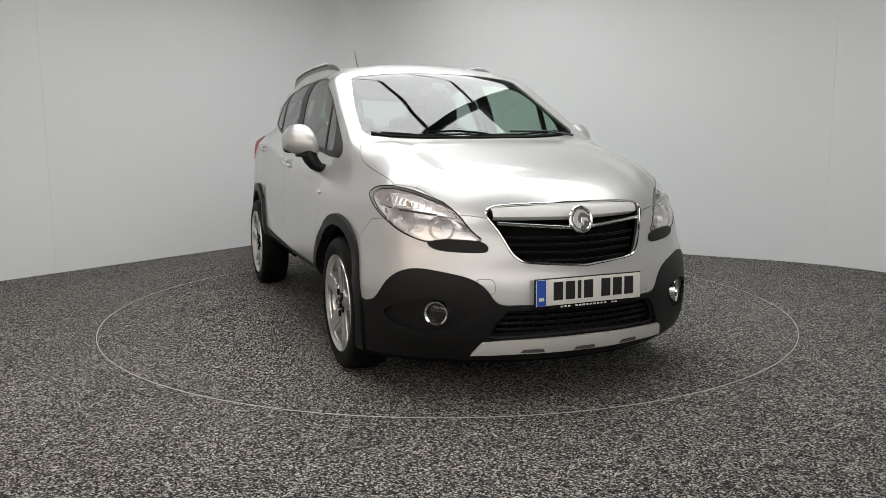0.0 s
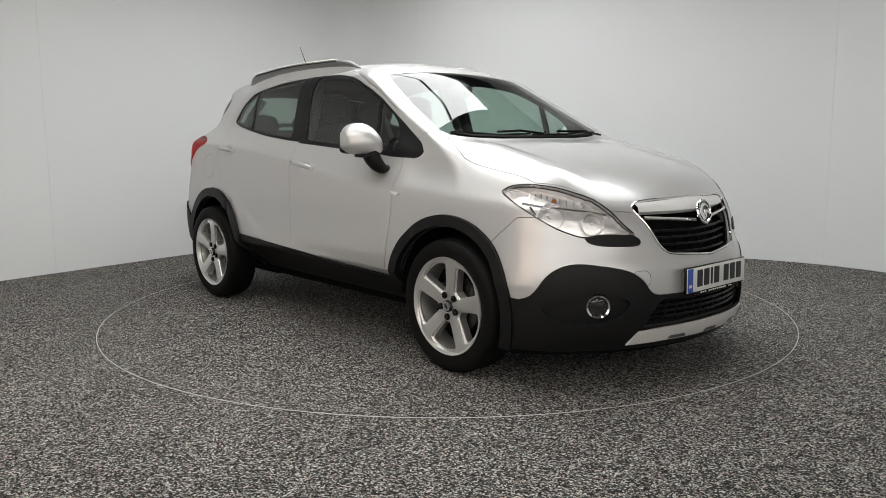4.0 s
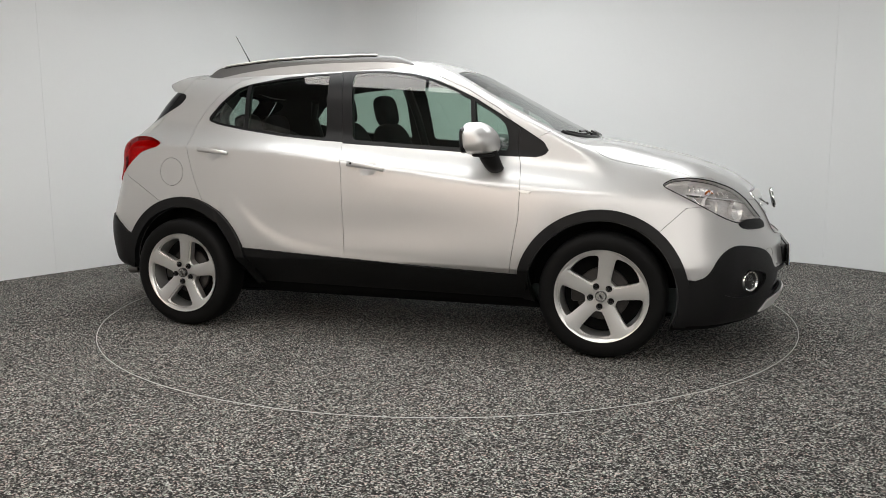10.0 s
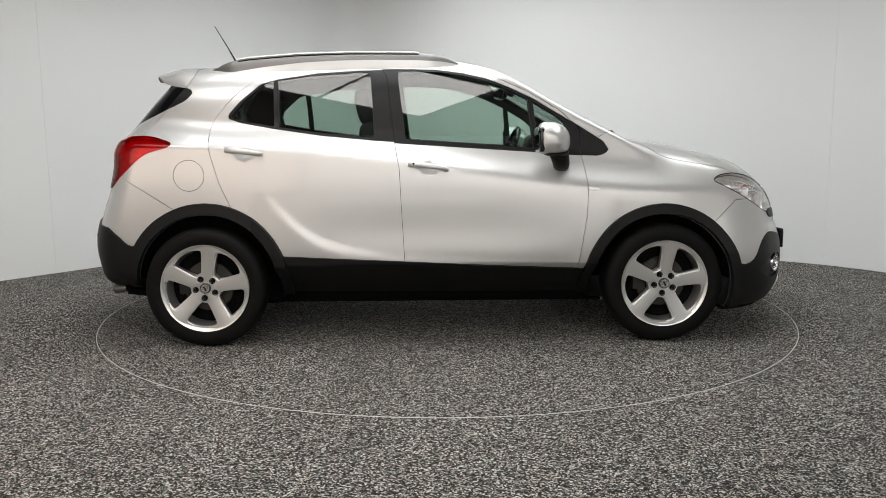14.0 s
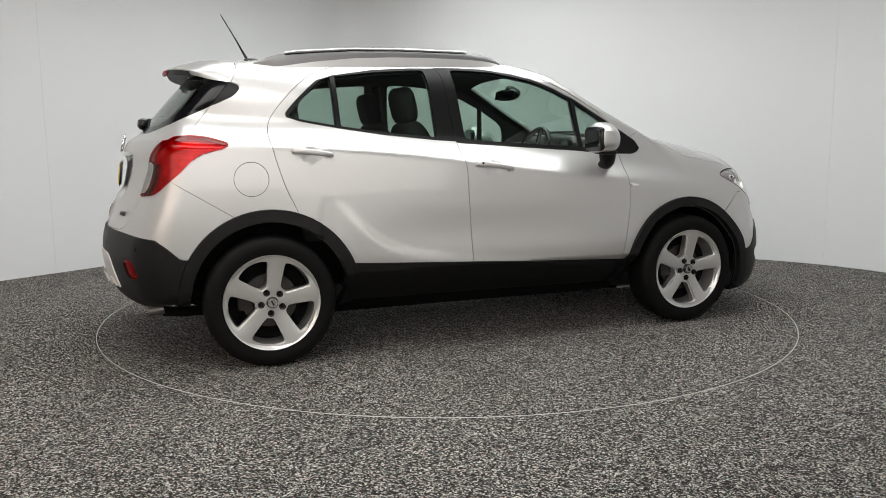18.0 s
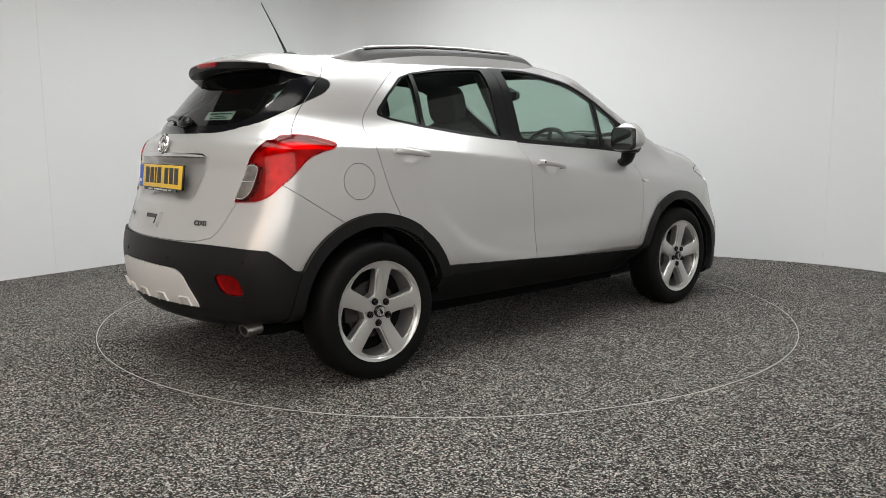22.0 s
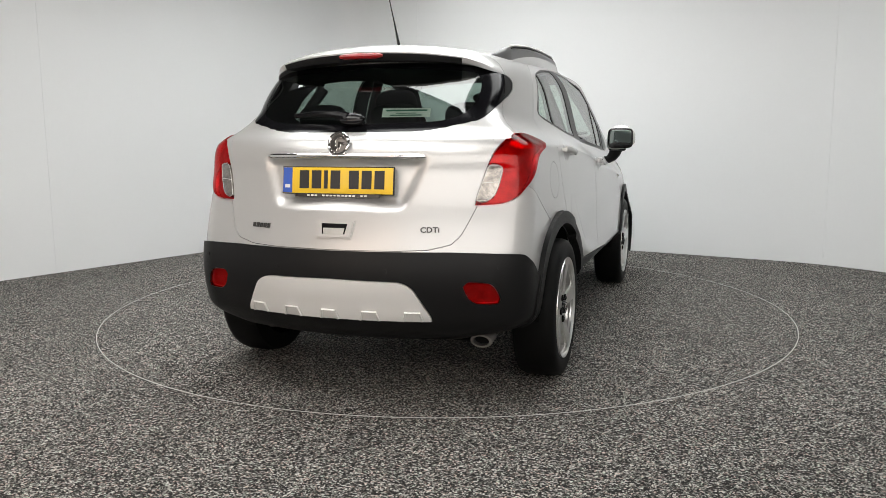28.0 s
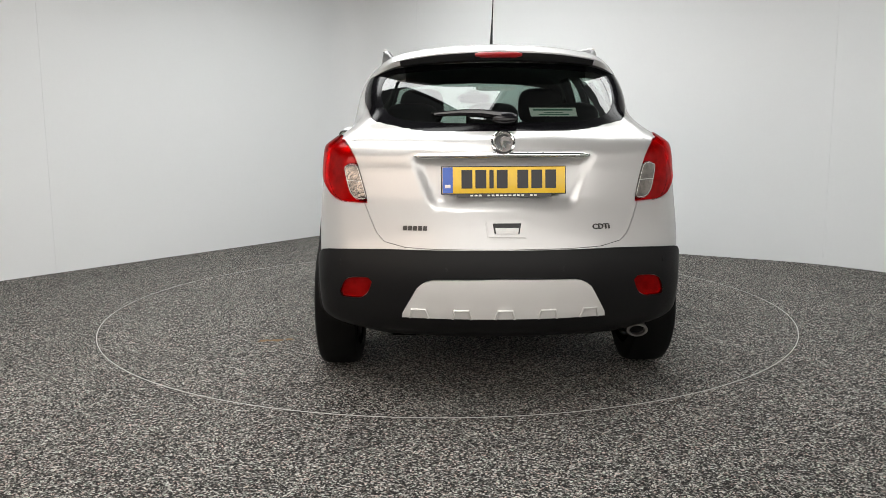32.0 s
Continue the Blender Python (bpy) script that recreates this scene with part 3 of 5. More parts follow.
for cx, cy, r in ((-0.955, 1.00, 0.030), (-0.962, 1.065, 0.026), (-0.935, 0.93, 0.020)):
    ring = [(cx + r * (0.6 + 0.8 * rnd.random()) * math.cos(2 * math.pi * k / 14), cy + 1.3 * r * (0.6 + 0.8 * rnd.random()) * math.sin(2 * math.pi * k / 14)) for k in range(14)]
    bm = bmesh.new()
    bm.faces.new([bm.verts.new((x, y, 0.001)) for x, y in ring])
    part("stain", bm, STAIN, turntable, "faint rusty stain", smooth=False)


# ---- the car ----
def arc(cx, cz, r, steps=64):
    return [(cx + r * math.cos(2 * math.pi * k / steps), cz + r * math.sin(2 * math.pi * k / steps)) for k in range(steps)]


car = tagged(new("car"), "silver metallic five-door car, black lower cladding, on the turntable", "car")
body_v, body_f = skin_of(hull, (-2.2, 0, 0.12), (2.3, 0.95, 1.72), 0.018)
body = Skin(hull, body_v, body_f, "quarter")


def flowing(points, steps=4):
    """A smooth open line through the given points."""
    p = [Vector(q) for q in points]
    out = []
    for i in range(len(p) - 1):
        a, b, c, d = p[max(i - 1, 0)], p[i], p[i + 1], p[min(i + 2, len(p) - 1)]
        for k in range(steps):
            q = k / steps
            v = 0.5 * (2 * b + (c - a) * q + (2 * a - 5 * b + 4 * c - d) * q * q + (3 * b - a - 3 * c + d) * q ** 3)
            out.append((v.x, v.y))
    return out + [tuple(p[-1])]


def cornered(points, radius):
    """An outline whose corners are rounded by a small radius."""
    return [(p.x, p.y) for p in eased(points, radius, 4)]



FW, RW = (1.2675, 0.334), (-1.270, 0.345)
B_SEAM = [(-0.322, 1.575), (-0.268, 1.495), (-0.222, 1.104), (-0.198, 0.981), (-0.192, 0.826), (-0.174, 0.471), (-0.172, 0.20)]


def aside(x, a, z, n):
    return a > 0.45


def upward(x, a, z, n):
    return n[:, 2] > 0.15


body.cut("roof", "top", [(-1.365, -0.2), (-1.365, 0.50), (-1.3, 0.525), (0.0, 0.545), (0.30, 0.535), (0.405, 0.525), (0.385, 0.3), (0.38, -0.2)], lambda x, a, z, n: z > 1.4)
body.cut("fender", "side", [(0.80, 0.10), (0.789, 0.43), (0.811, 0.569), (0.837, 0.726), (0.843, 0.882), (0.828, 1.005), (0.808, 1.09), (1.03, 1.21), (1.3, 1.3), (2.4, 1.3), (2.4, 0.1)])
body.cut("front_bumper", "side", [(1.52, 0.10), (1.52, 0.64), (1.565, 0.683), (1.683, 0.795), (1.8, 0.80), (2.0, 0.90), (2.4, 0.95), (2.4, 0.1)])
body.cut("hood", "top", [(1.13, -0.2), (1.13, 0), (1.115, 0.3), (1.08, 0.5), (1.035, 0.615), (1.09, 0.685), (1.18, 0.704), (1.25, 0.722), (1.4, 0.722),
                         (1.6, 0.716), (1.70, 0.703), (1.80, 0.63), (1.9, 0.56), (1.97, 0.505), (2.02, 0.40), (2.03, 0.38), (2.052, 0.2), (2.06, 0), (2.06, -0.2)], lambda x, a, z, n: z > 0.78)
body.cut("windshield", "top", [(1.13, -0.2), (1.13, 0), (1.115, 0.3), (1.08, 0.5), (1.035, 0.615), (0.985, 0.640), (0.711, 0.600), (0.50, 0.553), (0.425, 0.535), (0.405, 0.50), (0.385, 0.3), (0.38, -0.2)],
         lambda x, a, z, n: z > 1.0)
body.cut("rear_door", "side", B_SEAM[::-1] + flowing([(-0.51, 1.556), (-0.764, 1.540), (-0.910, 1.518), (-1.010, 1.476), (-1.12, 1.385), (-1.204, 1.290), (-1.238, 1.235), (-1.249, 1.17),
                                             (-1.236, 1.09), (-1.212, 1.0), (-1.178, 0.894), (-1.13, 0.79), (-1.05, 0.6)]) + [(-0.851, 0.507), (-0.85, 0.2)], aside)
body.cut("front_door", "side", B_SEAM + [(0.80, 0.20), (0.789, 0.43), (0.811, 0.569), (0.837, 0.726), (0.843, 0.882), (0.828, 1.005), (0.808, 1.09), (0.815, 1.19), (0.794, 1.212),
                                         (0.697, 1.303), (0.504, 1.416), (0.313, 1.500), (0.123, 1.549), (-0.13, 1.572)], aside)
# rear
body.cut("rear_bumper", "side", [(-1.45, 0.1), (-1.413, 0.75), (-1.76, 0.967), (-1.86, 0.967), (-2.3, 0.967), (-2.3, 0.1)])
body.cut("tailgate", "front", [(-0.2, 0.686), (0.29, 0.687), (0.416, 0.692), (0.506, 0.713), (0.542, 0.748), (0.569, 0.806), (0.598, 0.875), (0.604, 0.93), (0.645, 1.04), (0.690, 1.09), (0.71, 1.16), (-0.2, 1.16)], lambda x, a, z, n: (x < -1.33) & (z < 1.15))
body.cut("tailgate", "side", [(-2.2, 1.06), (-1.69, 1.06), (-1.655, 1.135), (-1.635, 1.175), (-1.570, 1.244), (-1.518, 1.310), (-1.455, 1.385), (-1.405, 1.437), (-1.384, 1.47), (-1.368, 1.50), (-1.366, 1.7), (-2.2, 1.7)],
         lambda x, a, z, n: (x < -1.3) & (z > 1.09))
body.cut("rear_glass", "side", [(-2.2, 1.176), (-1.857, 1.179), (-1.825, 1.181), (-1.794, 1.189), (-1.740, 1.213), (-1.672, 1.244), (-1.600, 1.277), (-1.516, 1.315), (-1.440, 1.348), (-1.408, 1.363), (-1.388, 1.378),
                                (-1.370, 1.399), (-1.363, 1.413), (-1.369, 1.424), (-1.401, 1.438), (-1.478, 1.468), (-1.54, 1.488), (-1.60, 1.502), (-2.2, 1.502)], lambda x, a, z, n: x < -1.2)
body.cut("quarter_glass", "side", [(-1.398, 1.46), (-1.512, 1.318), (-1.50, 1.29), (-1.2, 1.29), (-1.2, 1.5)], lambda x, a, z, n: x < -1.2, only=["rear_glass"], snap=0.003)
body.cut("clear_glass", "front", rounded([(-0.3, 1.212), (0, 1.212), (0.40, 1.222), (0.495, 1.255), (0.532, 1.32), (0.528, 1.41), (0.485, 1.455), (0, 1.478), (-0.3, 1.478)]), lambda x, a, z, n: x < -1.2, only=["rear_glass"])
body.cut("tail_lamp", "side", flowing([(-2.1, 0.870), (-1.862, 0.872), (-1.795, 0.892), (-1.74, 0.942), (-1.69, 0.985), (-1.603, 1.062), (-1.53, 1.090), (-1.478, 1.102), (-1.450, 1.120), (-1.452, 1.132), (-1.505, 1.150), (-1.556, 1.163), (-1.629, 1.169), (-1.70, 1.161), (-1.76, 1.142), (-2.1, 1.142)], 3),
         lambda x, a, z, n: (a > 0.5) & (x < -1.3))
body.cut("tailgate", "front", [(0.3, 0.82)] + flowing([(0.586, 0.82), (0.585, 0.876), (0.592, 0.915), (0.604, 0.958), (0.622, 1.02), (0.640, 1.07), (0.660, 1.108), (0.682, 1.138), (0.70, 1.17)], 3) + [(0.70, 1.3), (0.3, 1.3)],
         lambda x, a, z, n: x < -1.5, only=["tail_lamp"], snap=0.004)
# black lower cladding
CLADS = ["front_bumper", "fender", "quarter", "rear_bumper", "front_door", "rear_door"]
body.cut("front_clad", "front", [(1.2, 0.0), (1.2, 0.445), (0.876, 0.445)] + flowing([(0.855, 0.437), (0.832, 0.459), (0.795, 0.535), (0.75, 0.580), (0.69, 0.598), (0.605, 0.588), (0.50, 0.562), (0.44, 0.520), (0.405, 0.465), (0.370, 0.448)]) + [(-0.2, 0.448), (-0.2, 0.0)],
         lambda x, a, z, n: x > 1.4)
body.cut("rear_clad", "side", [(-2.4, 0.684), (-1.96, 0.683), (-1.89, 0.676), (-1.815, 0.668), (-1.755, 0.62), (-1.70, 0.568), (-1.5, 0.566), (-1.4, 0.1), (-2.4, 0.1)])
body.cut("sill", "side", [(-1.0, 0.514), (-0.851, 0.507), (0.808, 0.423), (1.0, 0.415), (1.0, 0.05), (-1.0, 0.05)], None)
body.cut("front_arch", "side", arc(*FW, 0.448), lambda x, a, z, n: (a > 0.5) & (z > 0.2))
body.cut("rear_arch", "side", arc(*RW, 0.456), lambda x, a, z, n: (a > 0.5) & (z > 0.2))
body.cut("wheel_hole", "side", arc(*FW, 0.392), lambda x, a, z, n: a > 0.5)
body.cut("wheel_hole", "side", arc(*RW, 0.394), lambda x, a, z, n: a > 0.5)
body.cut("underbody", "side", [(-2.5, 0.0), (-2.5, 0.235), (-0.98, 0.23), (-0.85, 0.275), (0.85, 0.26), (0.98, 0.21), (2.5, 0.195), (2.5, 0.0)], None, only=["sill", "front_clad", "rear_clad", "quarter", "front_door", "rear_door", "front_arch", "rear_arch", "rear_bumper", "front_bumper"])
# front details
body.cut("grille_hole", "front", [(-0.2, 0.862), (0.2, 0.861), (0.33, 0.856), (0.383, 0.842), (0.392, 0.815), (0.357, 0.750), (0.320, 0.670), (0.295, 0.640), (0.265, 0.625), (0.174, 0.616), (0.0, 0.602), (-0.2, 0.602)],
         lambda x, a, z, n: x > 1.6)
body.cut("lower_hole", "front", [(-0.2, 0.428), (0.355, 0.425), (0.40, 0.37), (0.43, 0.305), (0.40, 0.298), (0, 0.312), (-0.2, 0.312)], lambda x, a, z, n: x > 1.6)
body.cut("front_skid", "front", [(-0.2, 0.306), (0, 0.306), (0.33, 0.300), (0.455, 0.288), (0.490, 0.226), (0.3, 0.234), (0, 0.236), (-0.2, 0.236)], lambda x, a, z, n: x > 1.6)
body.cut("headlamp", "side", rounded([(1.556, 0.905), (1.60, 0.934), (1.69, 0.944), (1.80, 0.924), (1.90, 0.882), (1.97, 0.826), (2.03, 0.748), (2.060, 0.712), (1.959, 0.716), (1.93, 0.709), (1.85, 0.747), (1.74, 0.812), (1.64, 0.864)]),
         lambda x, a, z, n: (a > 0.35) & (x > 1.4))
body.cut("lamp_strip", "front", rounded([(0.650, 0.706), (0.579, 0.728), (0.42, 0.716), (0.400, 0.664), (0.60, 0.672)]), lambda x, a, z, n: x > 1.6)
body.cut("fog_pocket", "front", rounded([(0.815, 0.410), (0.735, 0.452), (0.66, 0.474), (0.565, 0.458), (0.495, 0.428), (0.525, 0.375), (0.60, 0.335), (0.70, 0.332), (0.785, 0.362)]), lambda x, a, z, n: x > 1.4, only=["front_clad"])
# rear details
body.cut("rear_skid", "front", [(-0.2, 0.568), (0, 0.568), (0.3, 0.562), (0.335, 0.553), (0.365, 0.53), (0.40, 0.47), (0.440, 0.397), (0, 0.398), (-0.2, 0.398)], lambda x, a, z, n: x < -1.7)
body.cut("reflector", "front", rounded([(0.552, 0.562), (0.660, 0.560), (0.685, 0.540), (0.704, 0.490), (0.698, 0.470), (0.610, 0.470), (0.580, 0.492)]), lambda x, a, z, n: x < -1.7)
body.cut("fuel_flap", "side", arc(-1.350, 0.953, 0.085, 32), aside)
# side windows
body.cut("front_trim", "side", [(-0.36, 1.537), (-0.30, 1.126), (-0.222, 1.122), (0.12, 1.098), (0.53, 1.070), (0.72, 1.052), (0.906, 1.045), (0.953, 1.056), (0.974, 1.08), (0.945, 1.126), (0.809, 1.212), (0.687, 1.285),
                                (0.553, 1.366), (0.42, 1.429), (0.285, 1.482), (0.165, 1.512), (0.0, 1.534), (-0.175, 1.538)], aside, only=["front_door"])
body.cut("corner_trim", "side", [(0.70, 1.054), (0.906, 1.045), (0.953, 1.056), (0.974, 1.08), (0.945, 1.126), (0.809, 1.212), (0.74, 1.255)], aside, only=["fender", "quarter"])
body.cut("rear_trim", "side", [(-0.18, 1.535), (-0.15, 1.122), (-0.226, 1.130), (-0.34, 1.137), (-0.638, 1.167), (-0.89, 1.204), (-1.078, 1.238), (-1.148, 1.262), (-1.150, 1.285), (-1.075, 1.365), (-0.975, 1.452), (-0.885, 1.480), (-0.66, 1.515), (-0.441, 1.530)],
         aside, only=["rear_door"])
body.cut("front_glass", "side", cornered([(-0.207, 1.525), (-0.1, 1.5255), (0.052, 1.517), (0.161, 1.499), (0.273, 1.471), (0.413, 1.417), (0.548, 1.351), (0.681, 1.272), (0.730, 1.228), (0.752, 1.16), (0.755, 1.080), (0.532, 1.094), (0.12, 1.121), (-0.165, 1.142)], 0.022),
         aside, only=["front_trim"])
body.cut("rear_side_glass", "side", cornered([(-1.138, 1.266), (-1.058, 1.364), (-0.96, 1.450), (-0.90, 1.472), (-0.66, 1.503), (-0.441, 1.519), (-0.366, 1.521), (-0.352, 1.414), (-0.336, 1.153), (-0.638, 1.183), (-0.89, 1.218), (-1.078, 1.251)], 0.018),
         aside, only=["rear_trim"])

body.cut("front_bar", "side", [(0.520, 1.40), (0.546, 1.40), (0.588, 1.03), (0.558, 1.03)], aside, only=["front_glass"], snap=0.002)
body.cut("rear_bar", "side", [(-0.905, 1.55), (-0.878, 1.55), (-0.862, 1.15), (-0.890, 1.15)], aside, only=["rear_side_glass"], snap=0.002)
body.cut("tail_clear", "front", rounded([(0.626, 1.044), (0.682, 1.038), (0.687, 1.02), (0.677, 0.967), (0.664, 0.92), (0.645, 0.895), (0.625, 0.886), (0.580, 0.885), (0.603, 0.955)]), lambda x, a, z, n: x < -1.5, only=["tail_lamp"], snap=0.003)


def screen_pane(x, y, z):
    return z - top(x, np.abs(y))


def house_pane(x, y, z):
    return np.abs(y) - house_width(x, z)


for nm, lb, mt, kw in [
    ("roof", ["roof"], PAINT, {}),
    ("hood", ["hood"], PAINT, {"gap": 0.0018}),
    ("windshield", ["windshield"], SCREEN_GLASS, {"lift": -0.002, "gap": 0, "depth": 0, "pane": screen_pane}),
    ("front_bumper", ["front_bumper"], PAINT, {}),
    ("bumper_cladding", ["front_clad"], CLAD, {"lift": 0.004, "label": "matt black plastic"}),
    ("rear_cladding", ["rear_clad"], CLAD, {"lift": 0.012, "depth": 0.03, "label": "matt black plastic"}),
    ("skid_plate", ["front_skid"], SKID, {"lift": 0.012, "depth": 0.02, "label": "satin silver plastic"}),
    ("rear_skid_plate", ["rear_skid"], SKID, {"lift": 0.018, "depth": 0.02, "label": "satin silver plastic"}),
    ("tailgate", ["tailgate"], PAINT, {"gap": 0.0018}),
    ("rear_window", ["clear_glass"], REAR_GLASS, {"lift": -0.002, "gap": 0, "depth": 0}),
    ("rear_window_border", ["rear_glass"], FRIT, {"lift": -0.0015, "gap": 0.0008, "depth": 0.006, "label": "gloss black glass border"}),
    ("underbody", ["underbody"], DARK, {"gap": 0}),
]:
    body.panel(nm, lb, mt, car, "both", **kw)
for sd in ("right", "left"):
    for nm, lb, mt, kw in [
        ("front_fender", ["fender"], PAINT, {}),
        ("body_side", ["quarter"] + (["fuel_flap"] if sd == "left" else []), PAINT, {}),
        ("rear_bumper_corner", ["rear_bumper"], PAINT, {"gap": 0.001}),
        ("front_door", ["front_door"], PAINT, {}),
        ("rear_door", ["rear_door"], PAINT, {}),
        ("sill_cladding", ["sill"], CLAD, {"lift": 0.006}),
        ("front_arch_trim", ["front_arch"], CLAD, {"lift": 0.016, "depth": 0.05}),
        ("rear_arch_trim", ["rear_arch"], CLAD, {"lift": 0.022, "depth": 0.05}),
        ("front_window_trim", ["front_trim", "front_bar"], PILLAR, {"lift": -0.001, "gap": 0.001}),
        ("rear_window_trim", ["rear_trim", "rear_bar"], PILLAR, {"lift": -0.001, "gap": 0.001}),
        ("quarter_glass", ["quarter_glass"], PILLAR, {"lift": -0.001, "gap": 0.0022, "depth": 0.012, "label": "gloss black quarter pane"}),
        ("corner_trim", ["corner_trim"], PILLAR, {"lift": 0.001, "gap": 0.001}),
        ("front_side_window", ["front_glass"], SIDE_GLASS, {"lift": -0.004, "gap": 0, "depth": 0, "pane": house_pane}),
        ("rear_side_window", ["rear_side_glass"], SIDE_GLASS, {"lift": -0.004, "gap": 0, "depth": 0, "pane": house_pane}),
        ("fog_pocket", ["fog_pocket"], CLAD, {"lift": -0.014, "gap": -0.004, "depth": 0}),
        ("headlamp_lens", ["headlamp"], LENS, {"gap": 0.004, "depth": 0.01}),
        ("lamp_strip", ["lamp_strip"], CLAD, {"lift": 0.006}),
        ("tail_lamp", ["tail_lamp"], RED_GLASS, {"lift": 0.006, "gap": 0.003, "label": "glossy red tail lamp"}),
        ("tail_reflector", ["tail_lamp", "tail_clear"], LAMP_BACK, {"lift": -0.022, "gap": -0.001, "depth": -0.02}),
        ("tail_lamp_clear", ["tail_clear"], SILVER_LENS, {"lift": 0.007, "gap": 0.0, "label": "clear silvered reversing lamp"}),
        ("fog_backing", ["reflector"], LAMP_BACK, {"lift": -0.012, "gap": -0.001, "depth": -0.012}),
        ("rear_reflector", ["reflector"], RED_GLASS, {"lift": 0.013, "label": "red rear fog lamp"}),
    ]:
        body.panel(nm, lb, mt, car, sd, **kw)
body.panel("fuel_flap", ["fuel_flap"], PAINT, car, "right")
lining = [l for l in set(body.lab) if l not in ("wheel_hole", "grille_hole", "lower_hole", "windshield", "clear_glass", "rear_glass", "quarter_glass", "front_glass", "rear_side_glass", "headlamp", "tail_lamp", "reflector", "lamp_strip")]
body.panel("interior_lining", lining, TRIM, car, "both", lift=-0.022, gap=-0.004, depth=0)


def wheel(name, x, z, side):
    """A tyre on a five-spoke rim; side -1 is the car's right."""
    bm = lathe([(0.236, 0.09), (0.252, 0.098), (0.285, 0.103), (0.310, 0.098), (0.326, 0.085), (0.333, 0.06), (0.334, 0), (0.333, -0.06), (0.322, -0.09), (0.285, -0.103), (0.24, -0.095)], 72)
    ob = part(name, bm, RUBBER, car)
    ob.matrix_local = pose(x, side * 0.772, z) @ (pose(0, 0, 0) if side > 0 else pose(0, 0, 0, 0, 0, 180))
    bm = lathe([(0.236, 0.092), (0.244, 0.097), (0.243, 0.101), (0.232, 0.098), (0.222, 0.085), (0.214, 0.05), (0.208, -0.09)], 64)
    part("rim", bm, ALLOY, ob)
    return ob


for nm, x in (("front_wheel", 1.2775), ("rear_wheel", -1.2775)):
    for sd in (-1, 1):
        wheel(nm, x, 0.334, sd)


# ---- places on the car's skin ----
def ground(place, way, far=1.2):
    """The point where the way from place, going inward, meets the hull, and the outward normal there."""
    p, w = np.array(place, float), np.array(way, float)
    s = np.linspace(0, far, 400)
    q = p + s[:, None] * w
    f = hull(q[:, 0], q[:, 1], q[:, 2])
    i = max(int(np.argmax(f < 0)), 1)
    k = s[i - 1] + (s[i] - s[i - 1]) * f[i - 1] / (f[i - 1] - f[i])
    hit = p + k * w
    n = gradient(hull, hit[None])[0]
    return Vector(hit), Vector(n / np.linalg.norm(n))


def at_side(x, z, side=-1):
    return ground((x, side * 1.05, z), (0, -side, 0))


def at_front(y, z):
    return ground((2.5, y, z), (-1, 0, 0))


def at_rear(y, z):
    return ground((-2.4, y, z), (1, 0, 0))


def at_top(x, y):
    return ground((x, y, 1.9), (0, 0, -1))


def seat_on(p, n, up=(0, 0, 1), lift=0.0):
    """A pose at p whose z axis is n and whose y axis leans to up."""
    z = Vector(n).normalized()
    x = Vector(up).cross(z).normalized()
    m = Matrix((x, z.cross(x), z)).transposed().to_4x4()
    return Matrix.Translation(Vector(p) + z * lift) @ m


def moved(bm, m):
    bmesh.ops.transform(bm, matrix=m, verts=bm.verts[:])
    return bm


def disc(r, h, steps=32, bevel=0.0):
    bm = bmesh.new()
    bmesh.ops.create_cone(bm, cap_ends=True, segments=steps, radius1=r, radius2=r, depth=h)
    if bevel:
        bmesh.ops.bevel(bm, geom=[e for e in bm.edges if abs(e.verts[0].co.z - e.verts[1].co.z) < 1e-6], offset=bevel, segments=2, affect="EDGES")
    return bm


def slab(points, h, bevel=0.0):
    """A flat plate with this outline in its own x, y plane."""
    bm = bmesh.new()
    a = [bm.verts.new((x, y, -h / 2)) for x, y in points]
    b = [bm.verts.new((x, y, h / 2)) for x, y in points]
    bm.faces.new(a[::-1])
    bm.faces.new(b)
    for i in range(len(a)):
        j = (i + 1) % len(a)
        bm.faces.new((a[i], a[j], b[j], b[i]))
    bmesh.ops.recalc_face_normals(bm, faces=bm.faces[:])
    if bevel:
        bmesh.ops.bevel(bm, geom=[e for e in bm.edges if abs(e.verts[0].co.z - e.verts[1].co.z) < 1e-6 and e.verts[0].co.z > 0], offset=bevel, segments=2, affect="EDGES")
    return bm


def blob(sx, sy, sz, power=2.6, m=None, n=20):
    """A rounded cushion form."""
    bm = bmesh.new()
    bmesh.ops.create_uvsphere(bm, u_segments=n + 8, v_segments=n, radius=1)
    e = 2 / power
    for v in bm.verts:
        v.co = Vector([math.copysign(abs(c) ** e, c) * s / 2 for c, s in zip(v.co, (sx, sy, sz))])
    if m:
        moved(bm, m)
    return bm


# ---- wheels ----
def dish(x, y, z):
    r = np.sqrt(x * x + z * z)
    return -(y + 0.012 * np.clip(r / 0.22, 0, 1.2) ** 2 + 0.0045 * np.cos(5 * (np.arctan2(z, x) - radians(82))) * np.clip(r / 0.2, 0, 1) ** 1.5)


rad = [0.0001] + [0.243 * k / 20 for k in range(1, 21)]
wv, wf = [], []
for r in rad:
    for k in range(90):
        q = 2 * math.pi * k / 90
        wv.append((r * math.cos(q), 0, r * math.sin(q)))
for i in range(len(rad) - 1):
    for k in range(90):
        j = (k + 1) % 90
        wf.append((i * 90 + k, i * 90 + j, (i + 1) * 90 + j, (i + 1) * 90 + k))
face = Skin(dish, settle(dish, np.array(wv)), wf, "face")


def polar(points, turn):
    return [(r * math.cos(radians(q + turn)), r * math.sin(radians(q + turn))) for r, q in points]


